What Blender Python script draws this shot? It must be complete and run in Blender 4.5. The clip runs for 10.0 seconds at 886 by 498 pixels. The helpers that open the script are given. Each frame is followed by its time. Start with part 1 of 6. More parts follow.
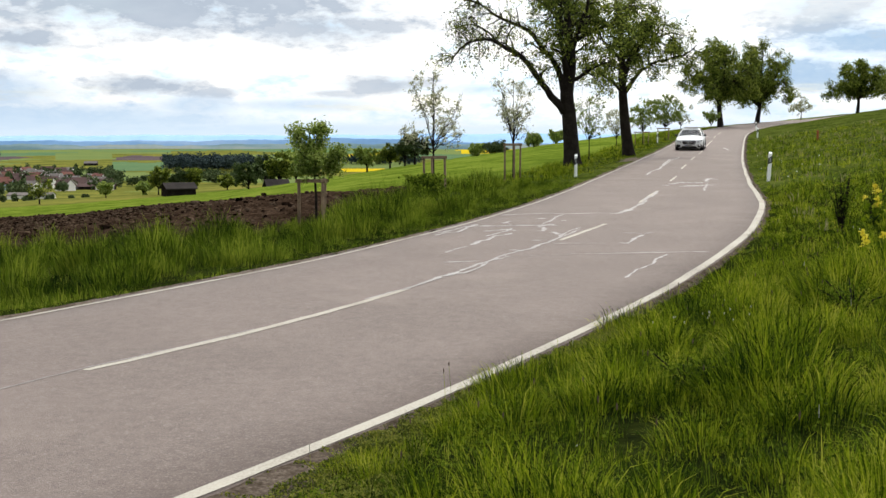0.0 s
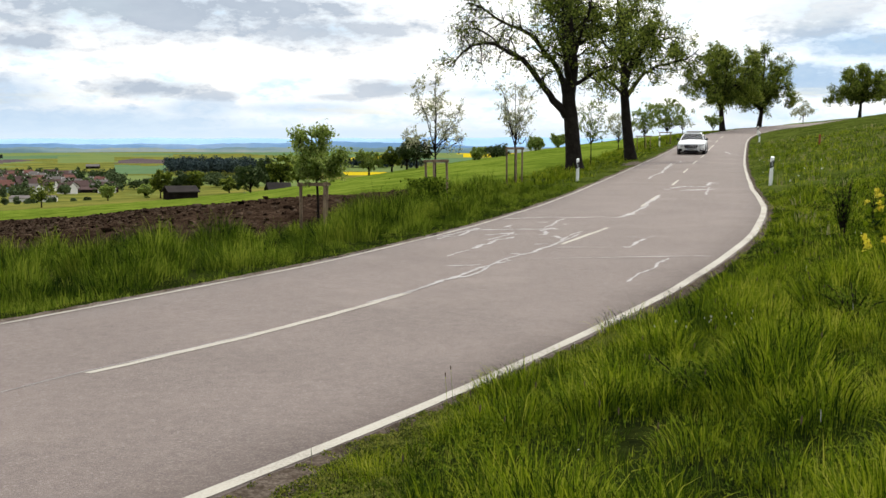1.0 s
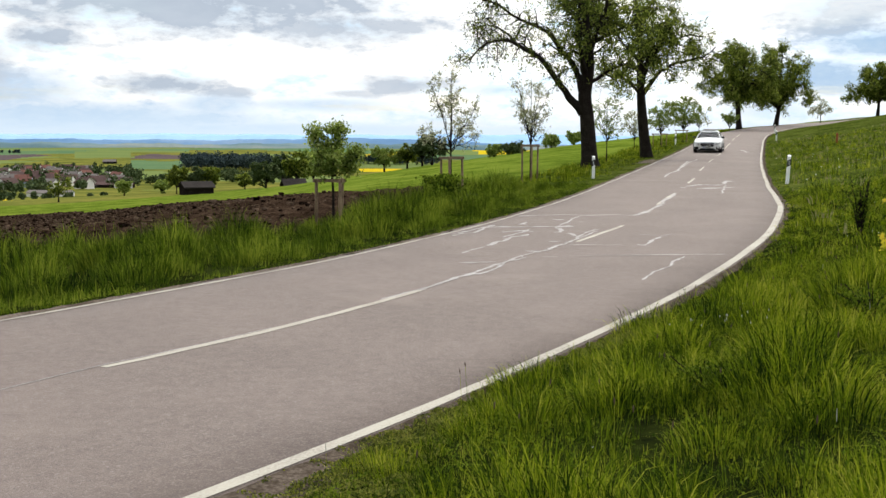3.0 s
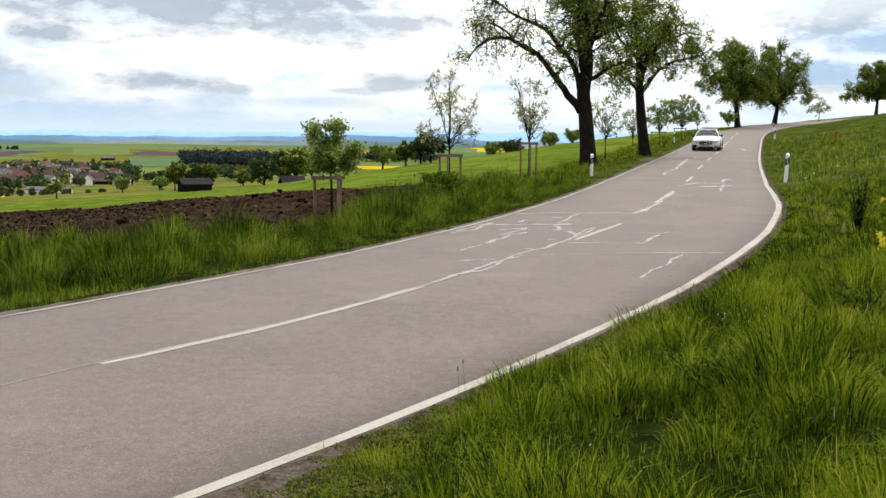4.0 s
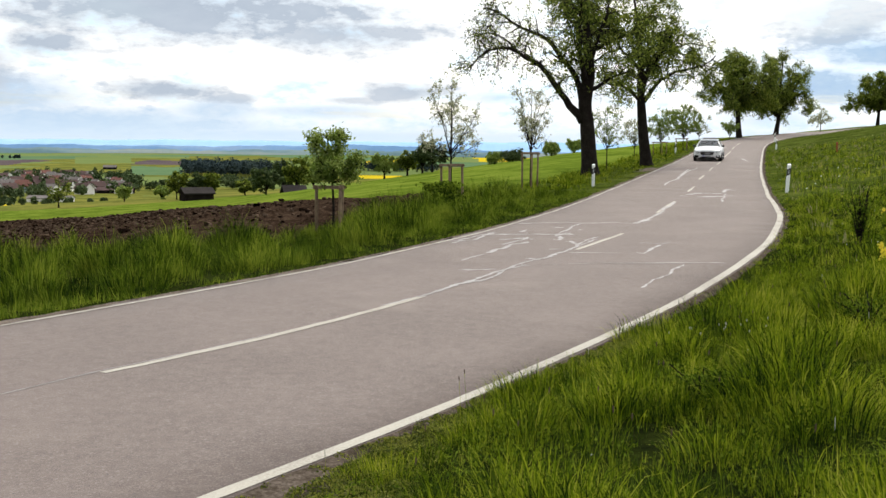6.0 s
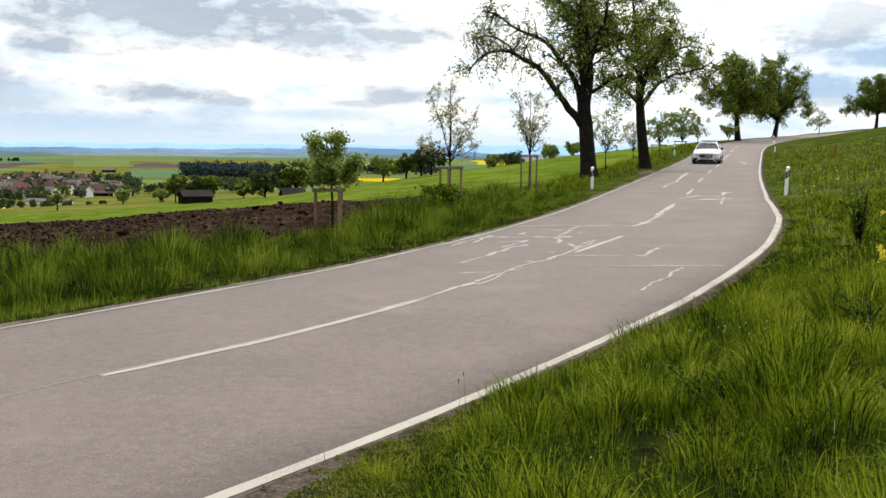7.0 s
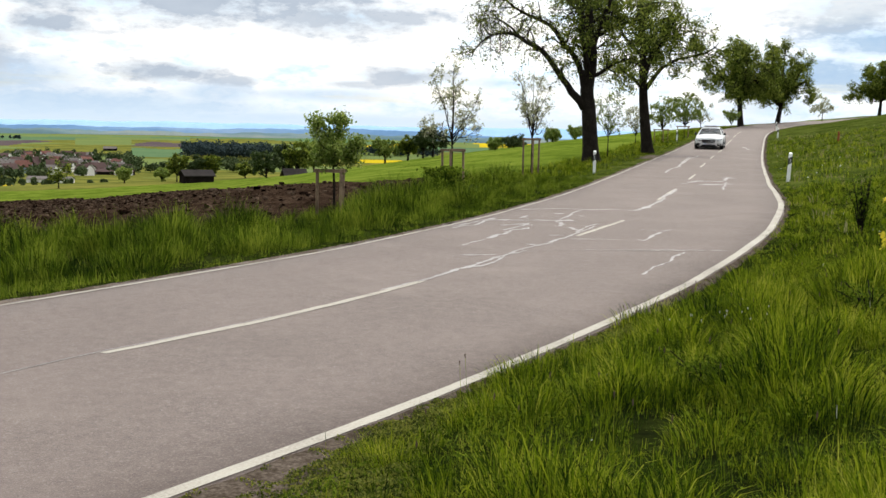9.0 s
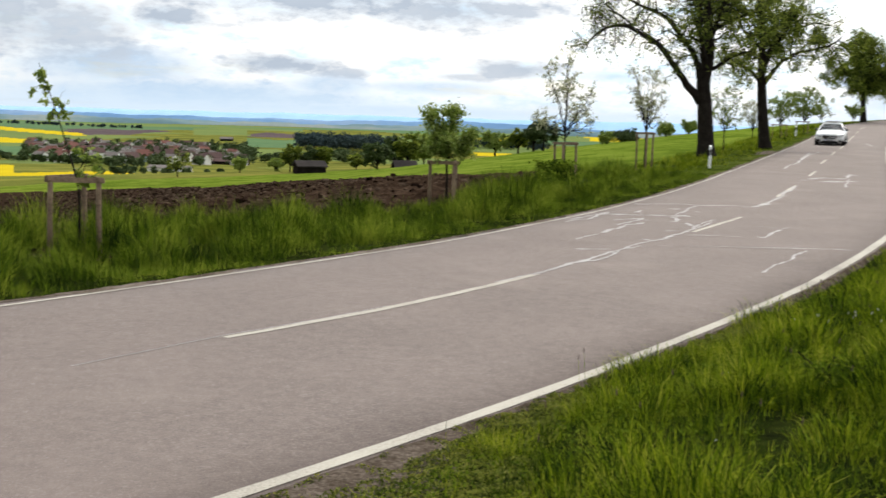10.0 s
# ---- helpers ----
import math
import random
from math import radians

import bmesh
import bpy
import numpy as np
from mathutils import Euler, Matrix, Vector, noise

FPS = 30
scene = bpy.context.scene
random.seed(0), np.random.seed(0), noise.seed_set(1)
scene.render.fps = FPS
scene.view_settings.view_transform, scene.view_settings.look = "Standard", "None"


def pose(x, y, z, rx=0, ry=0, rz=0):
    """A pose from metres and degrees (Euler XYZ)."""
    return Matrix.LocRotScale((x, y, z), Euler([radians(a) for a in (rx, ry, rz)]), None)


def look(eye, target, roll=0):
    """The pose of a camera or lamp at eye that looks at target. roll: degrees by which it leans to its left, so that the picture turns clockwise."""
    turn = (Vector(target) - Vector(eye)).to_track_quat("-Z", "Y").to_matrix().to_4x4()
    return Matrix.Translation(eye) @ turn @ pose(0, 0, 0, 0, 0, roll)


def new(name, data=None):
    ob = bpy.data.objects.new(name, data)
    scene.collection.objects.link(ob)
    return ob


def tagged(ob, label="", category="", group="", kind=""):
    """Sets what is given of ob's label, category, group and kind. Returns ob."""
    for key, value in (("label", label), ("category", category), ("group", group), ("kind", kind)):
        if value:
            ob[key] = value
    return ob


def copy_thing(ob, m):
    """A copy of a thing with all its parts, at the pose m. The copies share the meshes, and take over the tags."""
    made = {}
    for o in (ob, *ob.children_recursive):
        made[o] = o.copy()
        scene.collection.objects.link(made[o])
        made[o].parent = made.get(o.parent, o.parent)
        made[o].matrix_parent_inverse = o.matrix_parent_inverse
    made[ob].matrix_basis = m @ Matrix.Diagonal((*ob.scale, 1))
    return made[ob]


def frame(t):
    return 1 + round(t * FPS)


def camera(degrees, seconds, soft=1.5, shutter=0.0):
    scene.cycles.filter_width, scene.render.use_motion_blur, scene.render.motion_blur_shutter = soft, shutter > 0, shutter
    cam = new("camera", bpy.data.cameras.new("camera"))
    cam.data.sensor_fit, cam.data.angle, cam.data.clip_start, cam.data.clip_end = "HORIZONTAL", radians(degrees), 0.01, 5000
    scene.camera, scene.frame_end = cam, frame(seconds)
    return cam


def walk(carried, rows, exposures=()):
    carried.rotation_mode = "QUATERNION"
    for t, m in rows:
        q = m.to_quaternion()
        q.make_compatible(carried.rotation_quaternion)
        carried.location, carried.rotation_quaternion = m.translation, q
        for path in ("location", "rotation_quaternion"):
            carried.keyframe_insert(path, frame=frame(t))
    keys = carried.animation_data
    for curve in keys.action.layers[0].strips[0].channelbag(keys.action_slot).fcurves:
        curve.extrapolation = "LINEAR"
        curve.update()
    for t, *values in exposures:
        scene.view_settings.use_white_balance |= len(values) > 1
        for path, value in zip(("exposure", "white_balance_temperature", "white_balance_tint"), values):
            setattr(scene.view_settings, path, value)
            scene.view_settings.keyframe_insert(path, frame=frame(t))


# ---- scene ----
# camera: a slow hand-held pan from a roadside bank
cam = camera(44.52, 10.0, shutter=0.22)
ROWS = [
    (0.0, 0.000, 0.000, 1.7500, 84.247, -0.000, 0.000),
    (0.5, 0.002, -0.003, 1.7513, 84.276, -0.002, 0.056),
    (1.0, -0.001, -0.003, 1.7513, 84.438, -0.090, 0.100),
    (1.5, -0.001, -0.006, 1.7506, 84.490, -0.157, 0.297),
    (2.0, -0.003, -0.009, 1.7499, 84.414, -0.193, 0.702),
    (2.5, -0.004, -0.007, 1.7497, 84.355, -0.273, 0.898),
    (4.0, -0.004, -0.006, 1.7506, 84.141, -0.515, 0.837),
    (4.5, -0.006, -0.008, 1.7488, 84.234, -0.576, 0.894),
    (5.0, -0.005, -0.013, 1.7493, 84.338, -0.580, 0.968),
    (5.5, -0.004, -0.020, 1.7510, 84.498, -0.624, 0.953),
    (7.0, -0.007, -0.021, 1.7511, 84.798, -0.616, 0.865),
    (7.5, -0.005, -0.023, 1.7523, 84.385, -0.698, 0.789),
    (8.0, -0.007, -0.023, 1.7483, 84.214, -0.879, 0.606),
    (8.5, -0.010, -0.013, 1.7453, 83.906, -1.070, 0.484),
    (9.0, -0.020, -0.008, 1.7417, 83.871, -1.268, 0.968),
    (9.5, -0.041, -0.001, 1.7391, 83.652, -1.432, 2.571),
    (9.6, -0.050, 0.001, 1.7374, 83.611, -1.478, 3.156),
    (9.7, -0.057, 0.004, 1.7359, 83.575, -1.518, 3.674),
    (9.8, -0.068, 0.007, 1.7339, 83.523, -1.574, 4.398),
    (9.9, -0.084, 0.011, 1.7309, 83.448, -1.654, 5.443),
    (10.0, -0.103, 0.017, 1.7272, 83.352, -1.751, 6.748),
]
walk(cam, [(t, pose(x, y, z, rx, ry, rz)) for t, x, y, z, rx, ry, rz in ROWS])

# ---------------------------------------------------------------- light
SUN_AZ, SUN_EL = 18.0, 42.0        # degrees east of the view's middle, above the horizon
world = bpy.data.worlds.new("sky")
scene.world = world
world.use_nodes = True
wn, wl = world.node_tree.nodes, world.node_tree.links
wn.clear()


def wnode(kind, **inputs):
    n = wn.new(kind)
    for key, value in inputs.items():
        n.inputs[key].default_value = value
    return n


def wmath(op, a, b=0.0, clamp=False):
    n = wn.new("ShaderNodeMath")
    n.operation, n.use_clamp = op, clamp
    for i, v in enumerate((a, b)):
        if isinstance(v, (int, float)):
            n.inputs[i].default_value = v
        else:
            wl.new(v, n.inputs[i])
    return n.outputs[0]


def wramp(fac, stops):
    n = wn.new("ShaderNodeValToRGB")
    while len(n.color_ramp.elements) < len(stops):
        n.color_ramp.elements.new(0.5)
    for e, (p, c) in zip(n.color_ramp.elements, stops):
        e.position = p
        e.color = (c, c, c, 1) if isinstance(c, (int, float)) else (*c, 1)
    wl.new(fac, n.inputs[0])
    return n.outputs[0]


def wmix(fac, a, b):
    n = wn.new("ShaderNodeMix")
    n.data_type = "RGBA"
    for i, v in ((0, fac), (6, a), (7, b)):
        if isinstance(v, (int, float)):
            n.inputs[i].default_value = v
        elif isinstance(v, tuple):
            n.inputs[i].default_value = (*v, 1)
        else:
            wl.new(v, n.inputs[i])
    return n.outputs[2]


sky = wn.new("ShaderNodeTexSky")
sky.sky_type, sky.sun_disc = "NISHITA", False
sky.sun_elevation, sky.sun_rotation = radians(SUN_EL), radians(SUN_AZ)
coord = wn.new("ShaderNodeTexCoord")
sep = wn.new("ShaderNodeSeparateXYZ")
wl.new(coord.outputs["Generated"], sep.inputs[0])
up = wmath("MAXIMUM", sep.outputs[2], 0.0)
flat = wmath("ADD", up, 0.07)
comb = wn.new("ShaderNodeCombineXYZ")
wl.new(wmath("DIVIDE", sep.outputs[0], flat), comb.inputs[0])
wl.new(wmath("DIVIDE", sep.outputs[1], flat), comb.inputs[1])


def wnoise(vector, scale, detail, offset, rough=0.55):
    m = wn.new("ShaderNodeMapping")
    m.inputs["Location"].default_value = offset
    wl.new(vector, m.inputs[0])
    n = wnode("ShaderNodeTexNoise", Scale=scale, Detail=detail, Roughness=rough)
    wl.new(m.outputs[0], n.inputs["Vector"])
    return n.outputs["Fac"]


# bearing and height above the horizon, in tenths of a radian; low clouds lie stretched along the horizon
bearing = wmath("MULTIPLY", wmath("ARCTAN2", sep.outputs[0], sep.outputs[1]), 10.0)
height = wmath("MULTIPLY", sep.outputs[2], 10.0)
low_sky = wn.new("ShaderNodeCombineXYZ")
wl.new(bearing, low_sky.inputs[0])
wl.new(wmath("MULTIPLY", height, 2.4), low_sky.inputs[1])
puff = wnoise(low_sky.outputs[0], 1.6, 7, (3.0, 1.0, 0), 0.6)
puff_fine = wnoise(low_sky.outputs[0], 5.0, 6, (1.0, 7.0, 0), 0.6)
ragged = wmath("ADD", wmath("MULTIPLY", puff, 3.4), wmath("MULTIPLY", puff_fine, 1.5))

# grey cloud banks: bearing, height, half-width, half-height, depth of the grey
BANKS = [
    (-2.47, 1.2, 2.24, 0.34, 1.0), (-1.16, 1.02, 0.99, 0.18, 0.9), (-3.66, 0.85, 0.39, 0.13, 1.0), (-2.65, 0.48, 0.5, 0.1, 1.0),
    (-2.05, 0.43, 0.23, 0.04, 0.8), (-0.52, 0.5, 0.47, 0.09, 0.9), (-0.96, 0.42, 0.31, 0.04, 0.7), (1.12, 0.46, 0.47, 0.08, 0.35),
    (-4.49, 0.72, 0.63, 0.31, 0.8), (-5.27, 0.85, 1.15, 0.42, 0.9), (3.39, 1.12, 0.73, 0.21, 0.7),
]
GAPS = [
    (-3.38, 0.18, 1.57, 0.14, 0.9), (-2.23, 0.31, 0.42, 0.11, 0.7), (-1.27, 0.32, 0.68, 0.07, 0.6), (3.58, 0.85, 0.63, 0.22, 1.0),
    (3.28, 0.58, 0.85, 0.19, 1.0), (-4.15, 0.42, 0.84, 0.19, 0.8), (0.34, 0.46, 0.42, 0.07, 0.5), (2.78, 0.29, 0.47, 0.1, 0.5),
    (-2.47, 0.1, 2.61, 0.05, 0.6),
]


def masses(rows):
    """The union of soft ragged patches."""
    total = None
    for b0, h0, bw, hh, deep in rows:
        du = wmath("DIVIDE", wmath("SUBTRACT", bearing, b0), bw)
        dv = wmath("DIVIDE", wmath("SUBTRACT", height, h0), hh)
        off = wmath("SQRT", wmath("ADD", wmath("MULTIPLY", du, du), wmath("MULTIPLY", dv, dv)))
        off = wmath("ADD", off, wmath("SUBTRACT", 2.45, ragged))
        soft = wmath("MULTIPLY", wramp(wmath("MULTIPLY", off, 0.5), [(0.20, 1.0), (0.42, 0.5), (0.60, 0.0)]), deep)
        total = soft if total is None else wmath("MAXIMUM", total, soft)
    return total


bank, gap = masses(BANKS), masses(GAPS)
high = wnoise(comb.outputs[0], 0.55, 6, (3.1, 1.7, 0))
overhead = wramp(high, [(0.42, 0.0), (0.62, 0.8)])
above = wramp(up, [(0.14, 0.0), (0.22, 1.0)])
dark = wmath("MAXIMUM", bank, wmath("MULTIPLY", overhead, above))

# the thin cloud glows round the hidden sun and dims away from it
sun_way = (math.sin(radians(SUN_AZ)) * math.cos(radians(SUN_EL)), math.cos(radians(SUN_AZ)) * math.cos(radians(SUN_EL)), math.sin(radians(SUN_EL)))
dot = wn.new("ShaderNodeVectorMath")
dot.operation = "DOT_PRODUCT"
wl.new(coord.outputs["Generated"], dot.inputs[0])
dot.inputs[1].default_value = sun_way
glow = wramp(wmath("ADD", wmath("MULTIPLY", dot.outputs["Value"], 0.5), 0.5), [(0.0, 0.22), (0.55, 0.42), (0.85, 0.9), (1.0, 1.0)])
near_horizon = wramp(up, [(0.0, 0.40), (0.15, 0.52), (0.45, 1.0)])
thin = wmix(wmath("MULTIPLY", glow, near_horizon), (0.0, 0.0, 0.0), (3.3, 3.22, 3.08))
veil = wmix(wramp(wmath("ADD", wmath("MULTIPLY", puff, 0.6), wmath("MULTIPLY", puff_fine, 0.4)), [(0.36, 0.0), (0.55, 1.0)]), (0.60, 0.76, 0.92), (1.0, 1.0, 1.0))
shine = wn.new("ShaderNodeMix")
shine.data_type, shine.blend_type = "RGBA", "MULTIPLY"
shine.inputs[0].default_value = 1.0
wl.new(thin, shine.inputs[6])
wl.new(veil, shine.inputs[7])
grey = wmix(puff, (0.40, 0.48, 0.59), (0.64, 0.71, 0.80))
clear = wmix(puff_fine, (0.36, 0.56, 0.82), (0.66, 0.80, 0.94))
cloud = wmix(dark, wmix(gap, shine.outputs[2], clear), grey)
blue = wn.new("ShaderNodeMix")
blue.data_type, blue.blend_type = "RGBA", "MULTIPLY"
blue.inputs[0].default_value = 1.0
wl.new(sky.outputs[0], blue.inputs[6])
blue.inputs[7].default_value = (0.10, 0.10, 0.10, 1)
tone = wmix(wramp(high, [(0.30, 0.55), (0.42, 1.0)]), blue.outputs[2], cloud)
low = wramp(up, [(0.0, 0.0), (0.012, 0.3), (0.035, 1.0)])
tone = wmix(low, (0.72, 0.87, 1.02), tone)
background = wnode("ShaderNodeBackground", Strength=1.0)
wl.new(tone, background.inputs[0])
wout = wn.new("ShaderNodeOutputWorld")
wl.new(background.outputs[0], wout.inputs[0])

sun_data = bpy.data.lights.new("sun", "SUN")
sun_data.energy, sun_data.angle, sun_data.color = 2.0, radians(12), (1.0, 0.91, 0.78)
sun = new("sun", sun_data)
sa, se = radians(SUN_AZ), radians(SUN_EL)
sun.matrix_world = look((math.sin(sa) * math.cos(se) * 50, math.cos(sa) * math.cos(se) * 50, math.sin(se) * 50), (0, 0, 0))


# ---------------------------------------------------------------- materials
def material(name, colours, rough=0.8, scale=3.0, fine=40.0, bump=0.0, bump_scale=60.0, spec=0.3, metal=0.0,
             trans=0.0, island=0.0, mid=(0.35, 0.65), patch=0.5):
    """Two noises mix two or three colours; bump gives fine relief; island varies piece by piece."""
    m = bpy.data.materials.new(name)
    m.use_nodes = True
    nt, nodes, links = m.node_tree, m.node_tree.nodes, m.node_tree.links
    p = nodes["Principled BSDF"]
    tex = nodes.new("ShaderNodeTexCoord")
    a = nodes.new("ShaderNodeTexNoise")
    a.inputs["Scale"].default_value, a.inputs["Detail"].default_value = scale, 4
    b = nodes.new("ShaderNodeTexNoise")
    b.inputs["Scale"].default_value, b.inputs["Detail"].default_value = fine, 3
    add = nodes.new("ShaderNodeMath")
    add.operation = "MULTIPLY_ADD"
    add.inputs[1].default_value, add.inputs[2].default_value = patch, (0.5 - patch) * 0.5
    mixf = nodes.new("ShaderNodeMath")
    mixf.operation = "ADD"
    half = nodes.new("ShaderNodeMath")
    half.operation = "MULTIPLY"
    half.inputs[1].default_value = 0.5
    for n in (a, b):
        links.new(tex.outputs["Object"], n.inputs["Vector"])
    links.new(a.outputs["Fac"], add.inputs[0])
    links.new(b.outputs["Fac"], half.inputs[0])
    links.new(add.outputs[0], mixf.inputs[0])
    links.new(half.outputs[0], mixf.inputs[1])
    fac = mixf.outputs[0]
    if island:
        geo = nodes.new("ShaderNodeNewGeometry")
        k = nodes.new("ShaderNodeMath")
        k.operation = "MULTIPLY_ADD"
        k.inputs[1].default_value, k.inputs[2].default_value = island, -island / 2
        links.new(geo.outputs["Random Per Island"], k.inputs[0])
        s = nodes.new("ShaderNodeMath")
        s.operation = "ADD"
        links.new(fac, s.inputs[0])
        links.new(k.outputs[0], s.inputs[1])
        fac = s.outputs[0]
    ramp = nodes.new("ShaderNodeValToRGB")
    while len(ramp.color_ramp.elements) < len(colours):
        ramp.color_ramp.elements.new(0.5)
    for i, (e, c) in enumerate(zip(ramp.color_ramp.elements, colours)):
        e.position = mid[0] + (mid[1] - mid[0]) * i / max(1, len(colours) - 1)
        e.color = (*c, 1)
    links.new(fac, ramp.inputs[0])
    links.new(ramp.outputs[0], p.inputs["Base Color"])
    p.inputs["Roughness"].default_value = rough
    p.inputs["Specular IOR Level"].default_value = spec
    p.inputs["Metallic"].default_value = metal
    if bump:
        n = nodes.new("ShaderNodeTexNoise")
        n.inputs["Scale"].default_value, n.inputs["Detail"].default_value = bump_scale, 4
        links.new(tex.outputs["Object"], n.inputs["Vector"])
        bn = nodes.new("ShaderNodeBump")
        bn.inputs["Strength"].default_value, bn.inputs["Distance"].default_value = 1.0, bump
        links.new(n.outputs["Fac"], bn.inputs["Height"])
        links.new(bn.outputs[0], p.inputs["Normal"])
    if trans:
        tr = nodes.new("ShaderNodeBsdfTranslucent")
        links.new(ramp.outputs[0], tr.inputs["Color"])
        mx = nodes.new("ShaderNodeMixShader")
        mx.inputs[0].default_value = trans
        links.new(p.outputs[0], mx.inputs[1])
        links.new(tr.outputs[0], mx.inputs[2])
        links.new(mx.outputs[0], nodes["Material Output"].inputs["Surface"])
    return m


ASPHALT = material("asphalt", [(0.112, 0.086, 0.076), (0.141, 0.110, 0.097), (0.170, 0.134, 0.119)], 0.85, 0.5, 9, 0.006, 110, mid=(0.30, 0.70))


def gravel(m):
    """Pale and dark grit in the wearing course, and drifts of dust."""
    nodes, links = m.node_tree.nodes, m.node_tree.links
    p = nodes["Principled BSDF"]
    base = p.inputs["Base Color"].links[0].from_socket
    tex = nodes.new("ShaderNodeTexCoord")
    for scale, low, high, tint, amount in ((38.0, 0.58, 0.68, (0.30, 0.262, 0.245), 0.28), (85.0, 0.56, 0.68, (0.30, 0.255, 0.23), 0.40),
                                           (55.0, 0.40, 0.30, (0.055, 0.050, 0.054), 0.42), (0.55, 0.58, 0.80, (0.24, 0.195, 0.17), 0.5)):
        n = nodes.new("ShaderNodeTexNoise")
        n.inputs["Scale"].default_value, n.inputs["Detail"].default_value = scale, 2 if scale > 5 else 6
        links.new(tex.outputs["Object"], n.inputs["Vector"])
        k = nodes.new("ShaderNodeMapRange")
        k.inputs["From Min"].default_value, k.inputs["From Max"].default_value, k.inputs["To Max"].default_value = low, high, amount
        links.new(n.outputs["Fac"], k.inputs["Value"])
        mix = nodes.new("ShaderNodeMix")
        mix.data_type = "RGBA"
        mix.inputs[7].default_value = (*tint, 1)
        links.new(k.outputs[0], mix.inputs[0])
        links.new(base, mix.inputs[6])
        base = mix.outputs[2]
    links.new(base, p.inputs["Base Color"])


gravel(ASPHALT)
ROAD_PAINT = material("road_paint", [(0.19, 0.165, 0.142), (0.28, 0.252, 0.212), (0.345, 0.318, 0.268), (0.385, 0.355, 0.30)], 0.8, 1.0, 60, 0.002, 120, mid=(0.34, 0.60), patch=0.5)
CRACK_FILL = material("crack_filler", [(0.18, 0.16, 0.15), (0.33, 0.315, 0.305)], 0.6, 1.5, 25, 0.002, 120)
# near turf is coloured almost black to paint shade into gaps between blades
TURF_SHADED = material("turf", [(0.006, 0.008, 0.003), (0.014, 0.019, 0.004), (0.026, 0.034, 0.007)], 1.0, 0.5, 9, 0.05, 14, 0.0)
GRASS = material("grass_blades", [(0.010, 0.022, 0.002), (0.044, 0.078, 0.003), (0.125, 0.178, 0.006), (0.27, 0.31, 0.016), (0.38, 0.38, 0.05)], 0.85, 1.6, 5, spec=0.06, trans=0.42, island=0.48, mid=(0.28, 0.84), patch=1.0)
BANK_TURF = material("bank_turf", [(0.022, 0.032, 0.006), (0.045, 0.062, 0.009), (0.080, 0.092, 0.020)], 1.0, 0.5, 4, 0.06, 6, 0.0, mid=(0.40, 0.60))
# darker copy of the blade colours: puts the verge's deep shade into the colour
GRASS_SHADED = material("shaded_verge_grass", [(0.006, 0.014, 0.002), (0.030, 0.056, 0.003), (0.094, 0.145, 0.008), (0.24, 0.28, 0.03)], 0.85, 1.2, 4, spec=0.06, trans=0.40, island=0.45, mid=(0.24, 0.76), patch=1.1)
STRAW = material("dry_grass", [(0.22, 0.19, 0.09), (0.35, 0.30, 0.16)], 0.8, 4, 30, trans=0.3, island=0.3)
SOIL = material("ploughed_soil", [(0.010, 0.0064, 0.0042), (0.027, 0.0165, 0.0108), (0.060, 0.040, 0.027)], 1.0, 0.8, 7, 0.12, 7, 0.0, mid=(0.36, 0.64))
DIRT = material("verge_dirt", [(0.060, 0.046, 0.034), (0.115, 0.092, 0.074), (0.18, 0.15, 0.126)], 0.95, 3, 40, 0.01, 40, 0.0, mid=(0.38, 0.62))
EARTH = material("dark_earth", [(0.032, 0.024, 0.017), (0.072, 0.056, 0.043), (0.135, 0.110, 0.092)], 0.95, 5, 40, 0.015, 30, 0.0, mid=(0.34, 0.68))
FIELD_GREEN = material("young_corn", [(0.060, 0.090, 0.010), (0.092, 0.130, 0.015), (0.132, 0.165, 0.024)], 0.95, 0.22, 3.0, 0.02, 9, 0.0, mid=(0.34, 0.66), patch=1.0)
MEADOW = material("meadow", [(0.070, 0.084, 0.018), (0.112, 0.118, 0.026), (0.165, 0.152, 0.034)], 0.95, 0.03, 0.4, spec=0.0, patch=1.1, mid=(0.32, 0.68))
# far fields: extra blue in the base colours stands in for aerial haze
FIELD_PALE = material("hazed_pale_green_field", [(0.104, 0.142, 0.048), (0.138, 0.170, 0.056)], 0.95, 0.008, 0.1, spec=0.0)
FIELD_DEEP = material("hazed_deep_green_field", [(0.070, 0.125, 0.062), (0.100, 0.155, 0.074)], 0.95, 0.008, 0.1, spec=0.0)
FIELD_TILLED = material("hazed_tilled_field", [(0.066, 0.050, 0.056), (0.098, 0.076, 0.076)], 0.95, 0.02, 0.1, spec=0.0)
RAPE = material("rape_in_bloom", [(0.38, 0.285, 0.012), (0.48, 0.36, 0.018)], 0.95, 0.05, 0.6, spec=0.0)
BARK = material("bark", [(0.008, 0.006, 0.005), (0.018, 0.0145, 0.012), (0.032, 0.027, 0.022)], 0.95, 2.5, 22, 0.03, 16, 0.05)
LEAF = material("pear_leaves", [(0.040, 0.062, 0.007), (0.105, 0.148, 0.014), (0.26, 0.30, 0.045)], 0.6, 0.5, 5, spec=0.2, trans=0.58, island=0.5)
LEAF_YOUNG = material("young_leaves", [(0.11, 0.17, 0.022), (0.19, 0.26, 0.040), (0.32, 0.38, 0.09)], 0.6, 1.0, 7, spec=0.3, trans=0.5, island=0.4)
LEAF_PALE = material("pale_young_leaves", [(0.20, 0.22, 0.10), (0.34, 0.36, 0.19), (0.50, 0.50, 0.32)], 0.6, 1.0, 7, spec=0.3, trans=0.5, island=0.4)
LEAF_DARK = material("dark_leaves", [(0.030, 0.050, 0.015), (0.058, 0.088, 0.026), (0.092, 0.122, 0.040)], 0.7, 0.3, 4, spec=0.2, trans=0.3, island=0.4)
